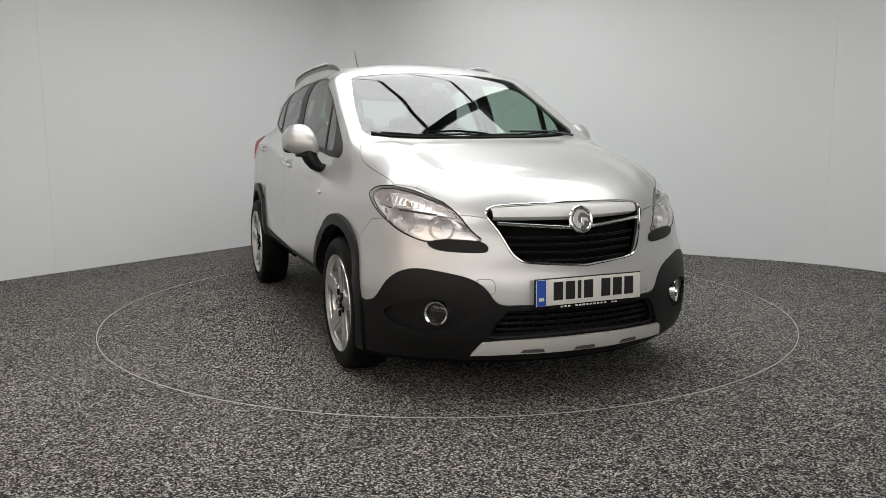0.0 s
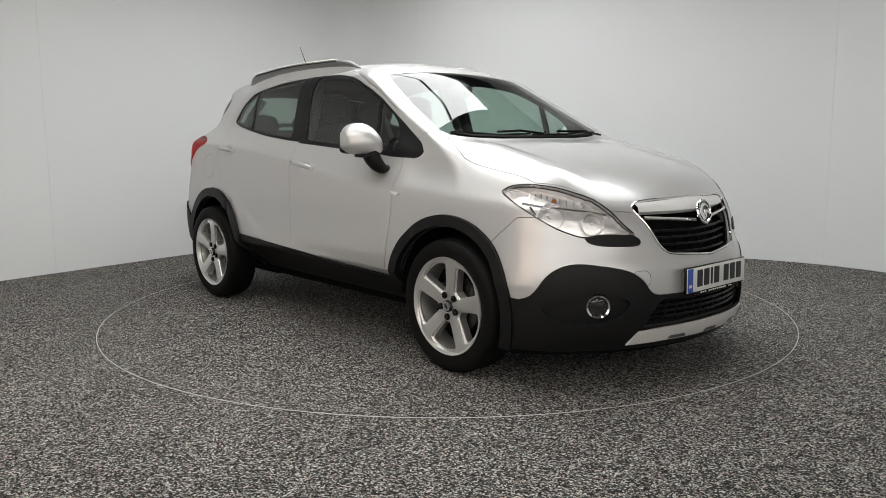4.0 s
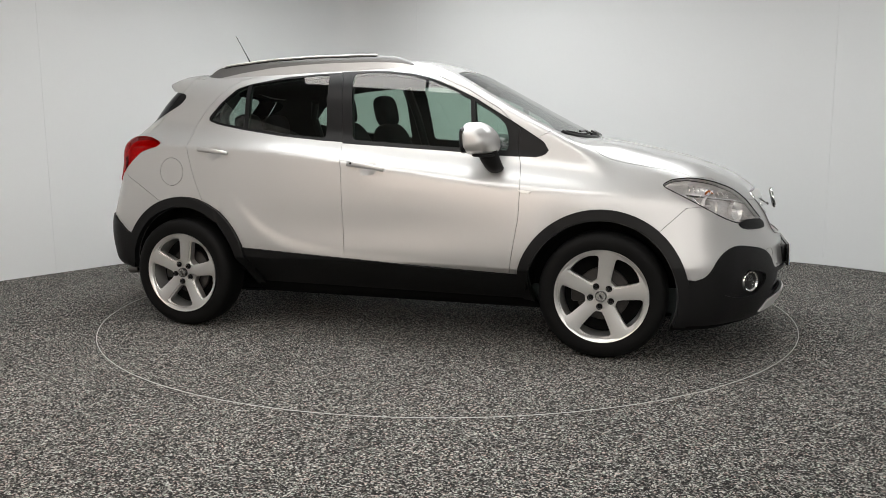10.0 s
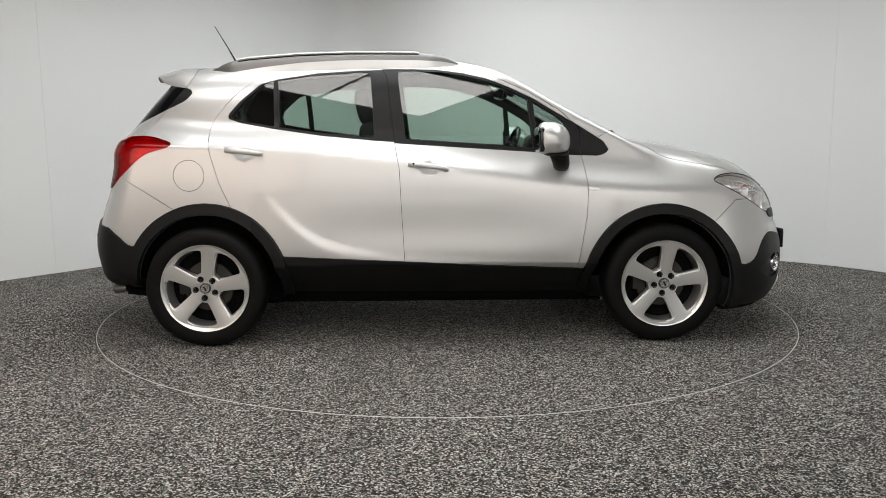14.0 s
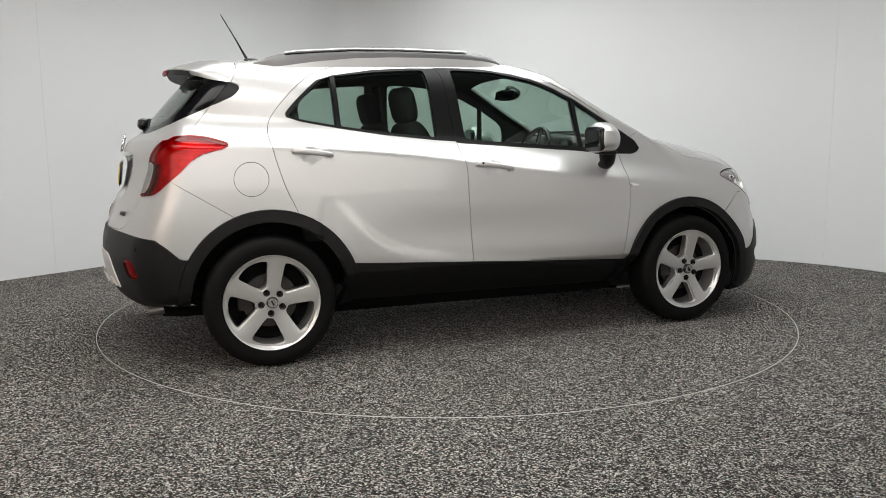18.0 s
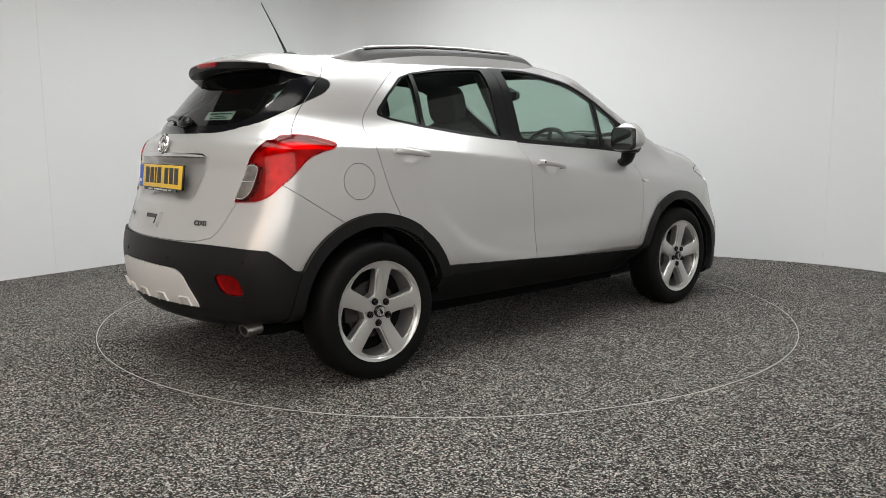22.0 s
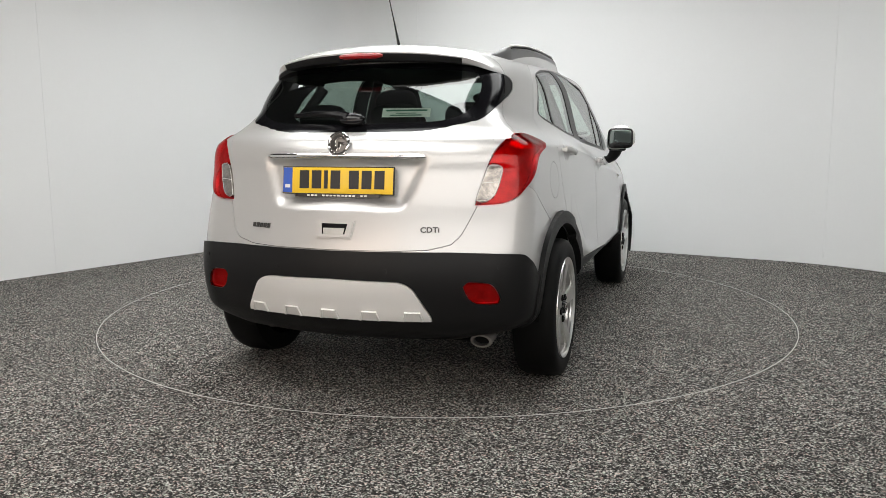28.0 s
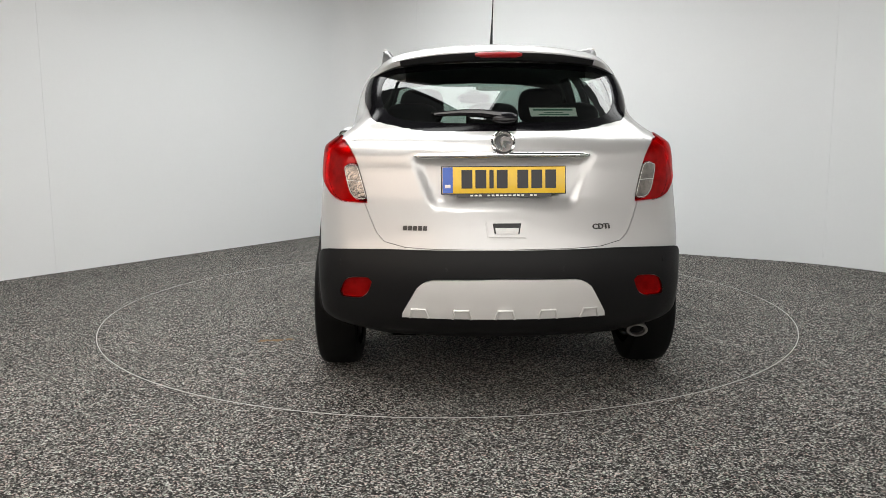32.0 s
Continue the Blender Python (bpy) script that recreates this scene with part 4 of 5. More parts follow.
for k in range(5):
    turn = 82 + 36 + 72 * k
    big = polar([(0.076, -14), (0.100, -19.5), (0.15, -23.8), (0.206, -26.2), (0.2185, -23), (0.2235, -11), (0.2245, 0), (0.2235, 11), (0.2185, 23), (0.206, 26.2), (0.15, 23.8), (0.100, 19.5), (0.076, 14)], turn)
    small = polar([(0.086, -10.5), (0.103, -15.5), (0.15, -20.6), (0.203, -23.4), (0.2125, -20.5), (0.2165, -9), (0.2175, 0), (0.2165, 9), (0.2125, 20.5), (0.203, 23.4), (0.15, 20.6), (0.103, 15.5), (0.086, 10.5)], turn)
    face.cut("step", "side", big, snap=0.0015)
    face.cut("hole", "side", small, snap=0.0015)
if sum((Vector(face.v[f[1]] - face.v[f[0]]).cross(Vector(face.v[f[2]] - face.v[f[0]]))).y for f in face.f[200:230]) > 0:
    face.f = [f[::-1] for f in face.f]

for ob in [o for o in scene.objects if o.name.split(".")[0] in ("front_wheel", "rear_wheel")]:
    turn = pose(0, -0.081, 0)
    face_ob = face.panel("spokes", ["face"], ALLOY, ob, "right", gap=0, depth=0.011)
    step_ob = face.panel("spoke_edge", ["step"], ALLOY, ob, "right", gap=0, lift=-0.010, depth=0.045)
    for o in (face_ob, step_ob):
        o.matrix_local = Matrix.Rotation(radians(180), 4, "Z") @ turn
    bm = lathe([(0.0, 0.098), (0.024, 0.098), (0.029, 0.094), (0.030, 0.080)], 32)
    cap = part("centre_cap", bm, GLOSS_BLACK, ob)
    part("cap_ring", lathe([(0.0, 0.0988), (0.0245, 0.0988), (0.0245, 0.097)], 32), CHROME, ob)
    part("cap_mark", box(0.010, 0.002, 0.026, pose(0, 0.0995, 0, 0, 30, 0), 0.0009), GLOSS_BLACK, ob)
    for k in range(5):
        q = radians(82 + 36 + 72 * k)
        bm = lathe([(0.0, 0.092), (0.008, 0.092), (0.0105, 0.088), (0.0105, 0.07)], 12)
        part("wheel_nut", moved(bm, pose(-0.056 * math.cos(q), 0, 0.056 * math.sin(q))), GLOSS_BLACK, ob)
        bm = lathe([(0.0115, 0.0885), (0.0165, 0.0885), (0.0165, 0.078)], 16)
        part("nut_seat", moved(bm, pose(-0.056 * math.cos(q), 0, 0.056 * math.sin(q))), DARK, ob)
    part("brake_disc", lathe([(0.06, 0.012), (0.138, 0.012), (0.140, 0.010), (0.140, -0.008), (0.138, -0.010), (0.06, -0.010)], 48), DISC_STEEL, ob)
    part("hub", lathe([(0.0, 0.05), (0.06, 0.05), (0.065, 0.03), (0.065, -0.05)], 32), STEEL, ob)
    part("caliper", box(0.075, 0.06, 0.13, pose(0.125, 0.005, 0.02), 0.012), DISC_STEEL, ob)
    # flat black disc shuts the rim; its colour puts shade behind the spokes
    part("rim_shade", lathe([(0.0, -0.02), (0.206, -0.02), (0.2065, -0.016)], 40), DARK, ob)

for cx, cz in (FW, RW):
    for sd in (-1, 1):
        bm = bmesh.new()
        n = 28
        rows = []
        for a in (0.82, 0.60):
            rows.append([bm.verts.new((cx + 0.398 * math.cos(radians(2 + 178 * k / n)), sd * a, cz + 0.398 * math.sin(radians(2 + 178 * k / n)))) for k in range(n + 1)])
        for k in range(n):
            bm.faces.new((rows[0][k], rows[0][k + 1], rows[1][k + 1], rows[1][k]))
        bm.faces.new(rows[1])
        part("wheel_well", bm, DARK, car)

# ---- grille and front ----
front_edge = [(0.0, 0.602), (0.174, 0.616), (0.265, 0.625), (0.295, 0.640), (0.320, 0.670), (0.357, 0.750), (0.392, 0.815), (0.383, 0.842), (0.33, 0.856), (0.2, 0.861), (0.0, 0.862)]


def smooth_line(points, steps=5):
    """Points along a smooth curve through the given ones (open)."""
    p = [Vector(q) for q in points]
    out = []
    for i in range(len(p) - 1):
        a, b, c, d = p[max(i - 1, 0)], p[i], p[i + 1], p[min(i + 2, len(p) - 1)]
        for k in range(steps):
            s = k / steps
            out.append(0.5 * ((2 * b) + (c - a) * s + (2 * a - 5 * b + 4 * c - d) * s * s + (3 * b - a - 3 * c + d) * s ** 3))
    return out + [p[-1]]


def front_point(y, z, lift=0.0):
    p, n = at_front(y, z)
    return p + n * lift


half = smooth_line([(y, z, 0) for y, z in front_edge], 3)
loop = [front_point(-q.x, q.y, 0.002) for q in half] + [front_point(q.x, q.y, 0.002) for q in half[-2:0:-1]]
body.panel("grille_backing", ["grille_hole"], DARK, car, "both", lift=-0.075, gap=-0.004, depth=0)
body.panel("intake_backing", ["lower_hole"], DARK, car, "both", lift=-0.075, gap=-0.004, depth=0)
grille = part("grille_frame", tube(loop, 0.0055, 8, True), CHROME, car, "polished chrome frame")
# wide bright wings either side of the badge, then a thin bar below
for sd in (-1, 1):
    bm = bmesh.new()
    rows = []
    for k in range(14):
        a = 0.366 * k / 13
        s = k / 13
        hi, lo = 0.862 - 0.012 * s, 0.808 + 0.006 * s
        rows.append([bm.verts.new(front_point(sd * a, z, l)) for z, l in ((hi, 0.001), ((hi + lo) / 2, 0.006), (lo, -0.002), (lo, -0.03))])
    for r, q in zip(rows, rows[1:]):
        for i in range(3):
            bm.faces.new((r[i], r[i + 1], q[i + 1], q[i]))
    bmesh.ops.recalc_face_normals(bm, faces=bm.faces[:])
    part("grille_wing", bm, WING, grille, "brushed silver wing")
    part("grille_bar", tube([front_point(sd * a, 0.757 + 0.030 * (a / 0.36), 0.0) for a in np.linspace(0.03, 0.357, 12)], 0.008, 8), CHROME, grille)


def grille_width(z):
    return float(np.interp(z, [0.602, 0.616, 0.625, 0.64, 0.67, 0.75, 0.815], [0.02, 0.174, 0.265, 0.295, 0.320, 0.357, 0.39]))


for z in (0.632, 0.664, 0.696, 0.728):
    w = grille_width(z) - 0.01
    part("slat", tube([front_point(y, z + 0.02 * abs(y), -0.034) for y in np.linspace(-w, w, 15)], 0.0065, 6), PILLAR, grille)
for k in range(-5, 6):
    y = k * 0.062
    lo = max(float(np.interp(abs(y), [0, 0.174, 0.265, 0.295, 0.32], [0.606, 0.620, 0.630, 0.645, 0.675])), 0.606)
    part("upright", tube([front_point(y, z, -0.044) for z in (lo, 0.70, 0.75)], 0.004, 6), DARK, grille)
for z in (0.335, 0.362, 0.390, 0.415):
    w = float(np.interp(z, [0.30, 0.43], [0.42, 0.35]))
    part("intake_slat", tube([front_point(y, z, -0.030) for y in np.linspace(-w, w, 15)], 0.006, 6), PILLAR, car)
for k in range(-6, 7):
    part("intake_upright", tube([front_point(k * 0.06, z, -0.036) for z in (0.318, 0.37, 0.425)], 0.004, 6), PILLAR, car)


def emblem(p, n, r, parent):
    """A round chrome badge with a plain raised mark."""
    m = seat_on(p, n, (0, 0, 1))
    bm = disc(r, 0.010, 40, 0.003)
    b = part("badge", moved(bm, m), STEEL, parent, "round black badge in a chrome ring")
    ring = [m @ Vector((r * math.cos(2 * math.pi * k / 40), r * math.sin(2 * math.pi * k / 40), 0.004)) for k in range(40)]
    part("badge_ring", tube(ring, r * 0.15, 8, True), CHROME, b)
    swirl = [(0.80 * r * math.cos(radians(q)), 0.80 * r * math.sin(radians(q))) for q in range(20, 261, 20)]
    swirl += [(0.16 * r + 0.46 * r * math.cos(radians(q)), 0.04 * r + 0.50 * r * math.sin(radians(q))) for q in range(250, 39, -30)]
    part("badge_mark", moved(slab(swirl, 0.008, 0.0015), m @ pose(0, 0, 0.006)), CHROME, b)
    part("badge_wing", moved(slab([(0.0, 0.18 * r), (0.62 * r, 0.10 * r), (0.70 * r, -0.25 * r), (0.30 * r, -0.12 * r), (0.20 * r, -0.62 * r), (-0.05 * r, -0.30 * r)], 0.008, 0.0015), m @ pose(0, 0, 0.006)), CHROME, b)
    return b


emblem((2.135, 0, 0.797), (0.97, 0, 0.22), 0.053, car)


def number_plate(name, centre, n, ground_mat, mirror, lab):
    """A plate 520 by 111 mm, its characters as plain bars, with a blue end band."""
    m = seat_on(centre, n)
    holder = part(name, moved(box(0.528, 0.119, 0.012, None, 0.003), m), GLOSS_BLACK, car, lab)
    part("plate_face", moved(box(0.520, 0.111, 0.004, None, 0.001), m @ pose(0, 0, 0.0075)), ground_mat, holder)
    part("blue_band", moved(box(0.044, 0.109, 0.0015), m @ pose(-0.236, 0, 0.0102)), PLATE_BLUE, holder)
    part("band_mark", moved(box(0.024, 0.014, 0.0008), m @ pose(-0.236, -0.026, 0.0112)), PLATE_WHITE, holder)
    x = -0.178
    for k in range(7):
        w = 0.018 if k == 2 else 0.046
        part("plain_bar", moved(box(w, 0.078, 0.0014, None, 0.0004, 1), m @ pose(x + w / 2, 0.004, 0.0102)), INK, holder)
        x += w + 0.013 + (0.028 if k == 3 else 0)
    part("maker_strip", moved(box(0.40, 0.016, 0.004), m @ pose(0, -0.064, 0.004)), GLOSS_BLACK, holder)
    for k in range(16):
        if k not in (3, 13):
            part("strip_bar", moved(box(0.012, 0.0065, 0.0008), m @ pose(-0.135 + k * 0.018, -0.0645, 0.0064)), PLATE_WHITE, holder)
    return holder


BADGE_METAL = material("dark_badge_metal", (0.06, 0.058, 0.056), rough=0.3, metal=0.6)
PLATE_YELLOW = material("plate_yellow", (0.78, 0.50, 0.02), rough=0.35, coat=0.3, stain=0.05)
PLATE_BLUE = material("plate_blue", (0.02, 0.09, 0.45), rough=0.35, coat=0.3)
INK = material("plate_black", (0.010, 0.010, 0.012), rough=0.4)
number_plate("front_number_plate", (2.212, 0, 0.504), (1, 0, 0.02), PLATE_WHITE, 1, "white number plate on a black holder")
part("plate_mount", box(0.05, 0.44, 0.10, pose(2.18, 0, 0.506), 0.01), GLOSS_BLACK, car)
number_plate("rear_number_plate", (-1.956, 0, 0.973), (-1, 0, 0.12), PLATE_YELLOW, -1, "yellow number plate on a black holder")

# ---- headlamps ----
AMBER = material("amber_bulb", (0.45, 0.14, 0.03), rough=0.25)
BULB = material("bulb_glass", (0.80, 0.80, 0.78), rough=0.08, coat=1.0)
for sd in ("right", "left"):
    s = -1 if sd == "right" else 1
    lamp = body.panel("headlamp", ["headlamp"], REFLECTOR, car, sd, lift=-0.055, gap=-0.002, depth=-0.05, label="clear headlamp with a faceted chrome reflector")
    for x, z, r in ((1.825, 0.800, 0.064), (1.955, 0.768, 0.056)):
        p, n = at_side(x, z, s)
        m = seat_on(p, Vector((0.86, s * 0.5, 0.05)), (0, 0, 1), -0.075)
        bm = lathe([(r, 0.045), (r * 0.97, 0.046), (r * 0.85, 0.020), (r * 0.55, 0.004), (0.010, 0.0)], 32)
        part("lamp_bowl", moved(bm, m @ pose(0, 0, 0, 90)), REFLECTOR, lamp)
        part("bulb", moved(blob(0.016, 0.016, 0.04, 2), m @ pose(0, 0, 0.022)), BULB, lamp)
    for k in range(9):
        x = 1.70 + 0.024 * k
        z = 0.898 - 0.24 * max(0, x - 1.74)
        p, n = at_side(x, z, s)
        part("lamp_fin", moved(box(0.004, 0.034 - 0.0015 * k, 0.020, None, 0.001, 1), seat_on(p, n, (0, 0, 1), -0.032)), CHROME, lamp)
    p, n = at_side(1.80, 0.885, s)
    part("indicator_bulb", moved(blob(0.022, 0.016, 0.04, 2), seat_on(p, n, (0, 0, 1), -0.036)), AMBER, lamp)
    part("divider", tube([at_side(x, z, s)[0] - at_side(x, z, s)[1] * 0.018 for x, z in ((1.68, 0.862), (1.76, 0.852), (1.84, 0.842), (1.92, 0.828), (1.97, 0.812))], 0.006, 8), CHROME, lamp)
    part("inner_divider", tube([at_side(x, z, s)[0] - at_side(x, z, s)[1] * 0.022 for x, z in ((1.72, 0.850), (1.765, 0.800), (1.80, 0.765))], 0.005, 8), CHROME, lamp)
    part("lamp_seal", tube([at_side(x, z, s)[0] - at_side(x, z, s)[1] * 0.001 for x, z in rounded([(1.556, 0.905), (1.60, 0.934), (1.69, 0.944), (1.80, 0.924), (1.90, 0.882), (1.97, 0.826), (2.03, 0.748), (2.058, 0.712), (1.959, 0.716), (1.93, 0.709), (1.85, 0.747), (1.74, 0.812), (1.64, 0.864)])], 0.0030, 6, True), GLOSS_BLACK, lamp)
    # fog lamp in its dark pocket
    p, n = at_front(s * 0.628, 0.410)
    m = seat_on(p, Vector((0.74, s * 0.67, 0.02)), (0, 0, 1), -0.008)
    bm = lathe([(0.056, -0.04), (0.056, 0.004), (0.052, 0.010), (0.044, 0.005), (0.041, -0.010)], 40)
    fog = part("fog_lamp", moved(bm, m @ pose(0, 0, 0, 90)), CHROME, car, "round fog lamp in a chrome ring")
    part("fog_bowl", moved(lathe([(0.043, -0.010), (0.030, -0.030), (0.0, -0.036)], 32), m @ pose(0, 0, 0, 90)), GLOSS_BLACK, fog)
    part("fog_lens", moved(blob(0.082, 0.082, 0.022, 2), m @ pose(0, 0, -0.008)), LENS, fog)
    part("fog_bulb", moved(blob(0.022, 0.022, 0.03, 2), m @ pose(0, 0, -0.022)), BULB, fog)
    # small square tow cover outline and round parking sensors
    if s < 0:
        loop = rounded([(-0.478, 0.494), (-0.402, 0.494), (-0.402, 0.560), (-0.478, 0.560)])
        part("tow_cover_gap", tube([front_point(y, z, -0.0004) for y, z in loop], 0.0016, 6, True), STEEL, car)
    for a, z in ((0.347, 0.468), (0.70, 0.56)):
        part("parking_sensor", moved(disc(0.0105, 0.004, 20, 0.001), seat_on(*at_front(s * a, z), (0, 0, 1), 0.002)), PAINT if a < 0.5 else CLAD, car)
    # side repeater on the wing
    p, n = at_side(0.870, 0.868, s)
    part("side_repeater", moved(slab([(-0.040, 0.010), (0.036, 0.0), (0.020, -0.012), (-0.018, -0.008)], 0.012, 0.003), seat_on(p, n, (0, 0, 1), 0.004) @ (pose(0, 0, 0) if s < 0 else Matrix.Diagonal((-1, 1, 1, 1)))), BULB, car)

# ---- door handles, mirrors ----
MIRROR_FRONT = knots(0.80, 0.742, 0.85, 0.738, 0.93, 0.715, 0.99, 0.672)
MIRROR_LOW = knots(0.80, 1.055, 0.90, 1.060, 0.99, 1.084)
MIRROR_TOP = knots(0.80, 1.160, 0.85, 1.214, 0.90, 1.231, 0.95, 1.218, 0.99, 1.192)
for s in (-1, 1):
    for x0, z0, x1, z1 in ((-0.150, 1.006, 0.072, 0.972), (-1.145, 1.090, -0.940, 1.064)):
        ends = [at_side(x0, z0, s), at_side(x1, z1, s)]
        out = (ends[0][1] + ends[1][1]).normalized()
        along = (ends[1][0] - ends[0][0]).normalized()
        tall = along.cross(out).normalized()
        if tall.z < 0:
            tall = -tall
        bm, rows = bmesh.new(), []
        for k in range(13):
            q = k / 12
            mid = ends[0][0].lerp(ends[1][0], q) + out * (0.030 + 0.008 * math.sin(math.pi * q) - 0.010 * (2 * q - 1) ** 6)
            h = (0.0170 - 0.0050 * q) * (1 if 0 < k < 12 else 0.8)
            d = 0.0085 if 0 < k < 12 else 0.006
            rows.append([bm.verts.new(mid + tall * h * u + out * d * w) for u, w in ((1, 0.2), (0.75, 0.85), (0.2, 1), (-0.35, 0.9), (-0.9, 0.35), (-1, -0.3), (-0.7, -1), (0.7, -1))])
        for a, b in zip(rows, rows[1:]):
            for i in range(8):
                bm.faces.new((a[i], a[(i + 1) % 8], b[(i + 1) % 8], b[i]))
        bm.faces.new(rows[0])
        bm.faces.new(rows[-1])
        bmesh.ops.recalc_face_normals(bm, faces=bm.faces[:])
        handle = part("door_handle", bm, PAINT, car, sharp=50)
        for q in (0.07, 0.93):
            p = ends[0][0].lerp(ends[1][0], q)
            part("handle_foot", moved(box(0.022, 0.018, 0.03, None, 0.004), seat_on(p, out, (0, 0, 1), 0.010)), PAINT, handle)
        if x0 > -0.5 and s < 0:
            p, n = at_side(x0 + 0.03, z0 - 0.005, s)
            part("key_hole", moved(disc(0.006, 0.006, 12), seat_on(p, n, (0, 0, 1), 0.038)), GLOSS_BLACK, handle)
    # mirror
    bm = blob(1, 1, 1, 4.2, None, 32)
    for v in bm.verts:
        a = 0.897 + 0.192 * v.co.y
        back, front = 0.552 + 0.05 * (a - 0.9), float(MIRROR_FRONT(a))
        low, high = float(MIRROR_LOW(a)), float(MIRROR_TOP(a))
        w = v.co.z + 0.5
        reach = front - 0.060 * (w - 0.45) ** 2 * (3 if w > 0.45 else 1.5)
        v.co = (back + (reach - back) * (v.co.x + 0.5), s * a, low + (high - low) * w)
    bmesh.ops.recalc_face_normals(bm, faces=bm.faces[:])
    cap = part("door_mirror", bm, PAINT, car, "silver mirror shell on a black foot", sharp=80)
    part("mirror_rim", blob(0.034, 0.170, 0.138, 5.0, pose(0.563, s * 0.900, 1.137, 0, 0, -3 * s)), GLOSS_BLACK, cap)
    part("mirror_glass", blob(0.006, 0.148, 0.114, 5.0, pose(0.547, s * 0.901, 1.138, 0, -4, -3 * s)), MIRROR_FACE, cap)
    part("mirror_base", blob(0.125, 0.120, 0.024, 3.0, pose(0.655, s * 0.870, 1.060, -2 * s)), CLAD, cap)
    bm = bmesh.new()
    rings = []
    for c, u, w in (((0.700, 0.770, 0.985), (0.040, 0, 0), (0, 0.004, 0.024)), ((0.698, 0.806, 0.988), (0.044, 0, 0), (0, -0.012, 0.026)), ((0.692, 0.832, 1.008), (0.048, 0, 0), (0, -0.026, 0.026)),
                    ((0.682, 0.850, 1.036), (0.052, 0, 0), (0, -0.036, 0.020)), ((0.672, 0.860, 1.064), (0.056, 0, 0), (0, -0.044, 0.010)), ((0.668, 0.865, 1.085), (0.056, 0, 0), (0, -0.044, 0.010))):
        rings.append([bm.verts.new((c[0] + u[0] * math.cos(q), s * (c[1] + w[1] * math.sin(q)), c[2] + w[2] * math.sin(q))) for q in [2 * math.pi * k / 18 for k in range(18)]])
    for a, b in zip(rings, rings[1:]):
        for k in range(18):
            bm.faces.new((a[k], a[(k + 1) % 18], b[(k + 1) % 18], b[k]))
    bmesh.ops.recalc_face_normals(bm, faces=bm.faces[:])
    part("mirror_foot", bm, CLAD, cap)

# ---- roof: rails, aerial, spoiler ----
for s in (-1, 1):
    n = 44
    bm, rows = bmesh.new(), []
    bm_seat, seat_rows = bmesh.new(), []
    strip, slot = [], []
    for k in range(n + 1):
        q = k / n
        x = -1.275 + 1.415 * q
        y = 0.527 + 0.014 * math.sin(math.pi * q) - 0.035 * max(0, 0.08 - q) / 0.08
        ends = min(1, (q / 0.10) ** 0.6, ((1 - q) / 0.10) ** 0.6) if 0 < q < 1 else 0.08
        w = 0.021 * max(ends, 0.15)
        roof = [at_top(x, s * (y + d))[0].z - 0.003 for d in (w * 1.15, -w * 1.15)]
        seat_z = float(np.interp(x, [-1.275, -1.148, -0.976, -0.75, -0.55, -0.33, -0.09, 0.06, 0.14], [1.50, 1.524, 1.552, 1.577, 1.587, 1.591, 1.588, 1.580, 1.565]))
        feet = [max(roof[0], seat_z), max(roof[1], seat_z)]
        seat_rows.append([bm_seat.verts.new((x, s * (y + d), z)) for d, z in ((w * 1.15 + 0.012, roof[0] - 0.012), (w * 1.15 + 0.003, feet[0] + 0.001), (-w * 1.15, feet[1] + 0.001), (-w * 1.15 - 0.004, roof[1] - 0.004))])
        crest = max(float(np.interp(x, [-1.275, -1.235, -1.20, -1.15, -1.06, -0.85, -0.76, -0.48, -0.10, 0.03, 0.09, 0.14], [1.540, 1.560, 1.576, 1.591, 1.605, 1.621, 1.627, 1.634, 1.632, 1.620, 1.602, 1.574])), feet[1] + 0.004)
        rise = crest - feet[0]
        rows.append([bm.verts.new((x, s * (y + d * w), z)) for d, z in ((1.15, feet[0]), (1.08, feet[0] + rise * 0.35), (0.85, feet[0] + rise * 0.72), (0.50, crest - 0.003), (0, crest), (-0.50, crest - 0.003), (-0.9, crest - rise * 0.3), (-1.1, feet[1]))])
        if 0.105 < q < 0.845:
            strip.append((x, s * (y + 0.008), crest + 0.0015))
            slot.append((x, s * (y + 0.0155), crest - 0.0095))
    for a, b in zip(rows, rows[1:]):
        for i in range(7):
            bm.faces.new((a[i], a[i + 1], b[i + 1], b[i]))
    bm.faces.new(rows[0])
    bm.faces.new(rows[-1])
    bmesh.ops.recalc_face_normals(bm, faces=bm.faces[:])
    for a, b in zip(seat_rows, seat_rows[1:]):
        for i in range(3):
            bm_seat.faces.new((a[i], a[i + 1], b[i + 1], b[i]))
    bmesh.ops.recalc_face_normals(bm_seat, faces=bm_seat.faces[:])
    part("rail_seat", bm_seat, PAINT, car)
    rail = part("roof_rail", bm, RAIL_GREY, car, "satin silver roof rail with a slotted top bar")
    part("rail_bar", tube(strip, 0.0095, 10, False, 0.6), WING, rail)
    part("rail_slot", tube(slot, 0.0024, 8), DARK, rail)
p, n = at_top(-1.215, 0)
base = part("aerial", moved(blob(0.105, 0.050, 0.036, 2.2), pose(-1.205, 0, p.z + 0.006, 0, 4)), GLOSS_BLACK, car, "thin black roof aerial")
part("mast", tube([(-1.235, 0, p.z + 0.010), (-1.262, 0, p.z + 0.060), (-1.30, 0, p.z + 0.130), (-1.378, 0, 1.856)], [0.0085, 0.006, 0.0035, 0.0022], 8), GLOSS_BLACK, base)

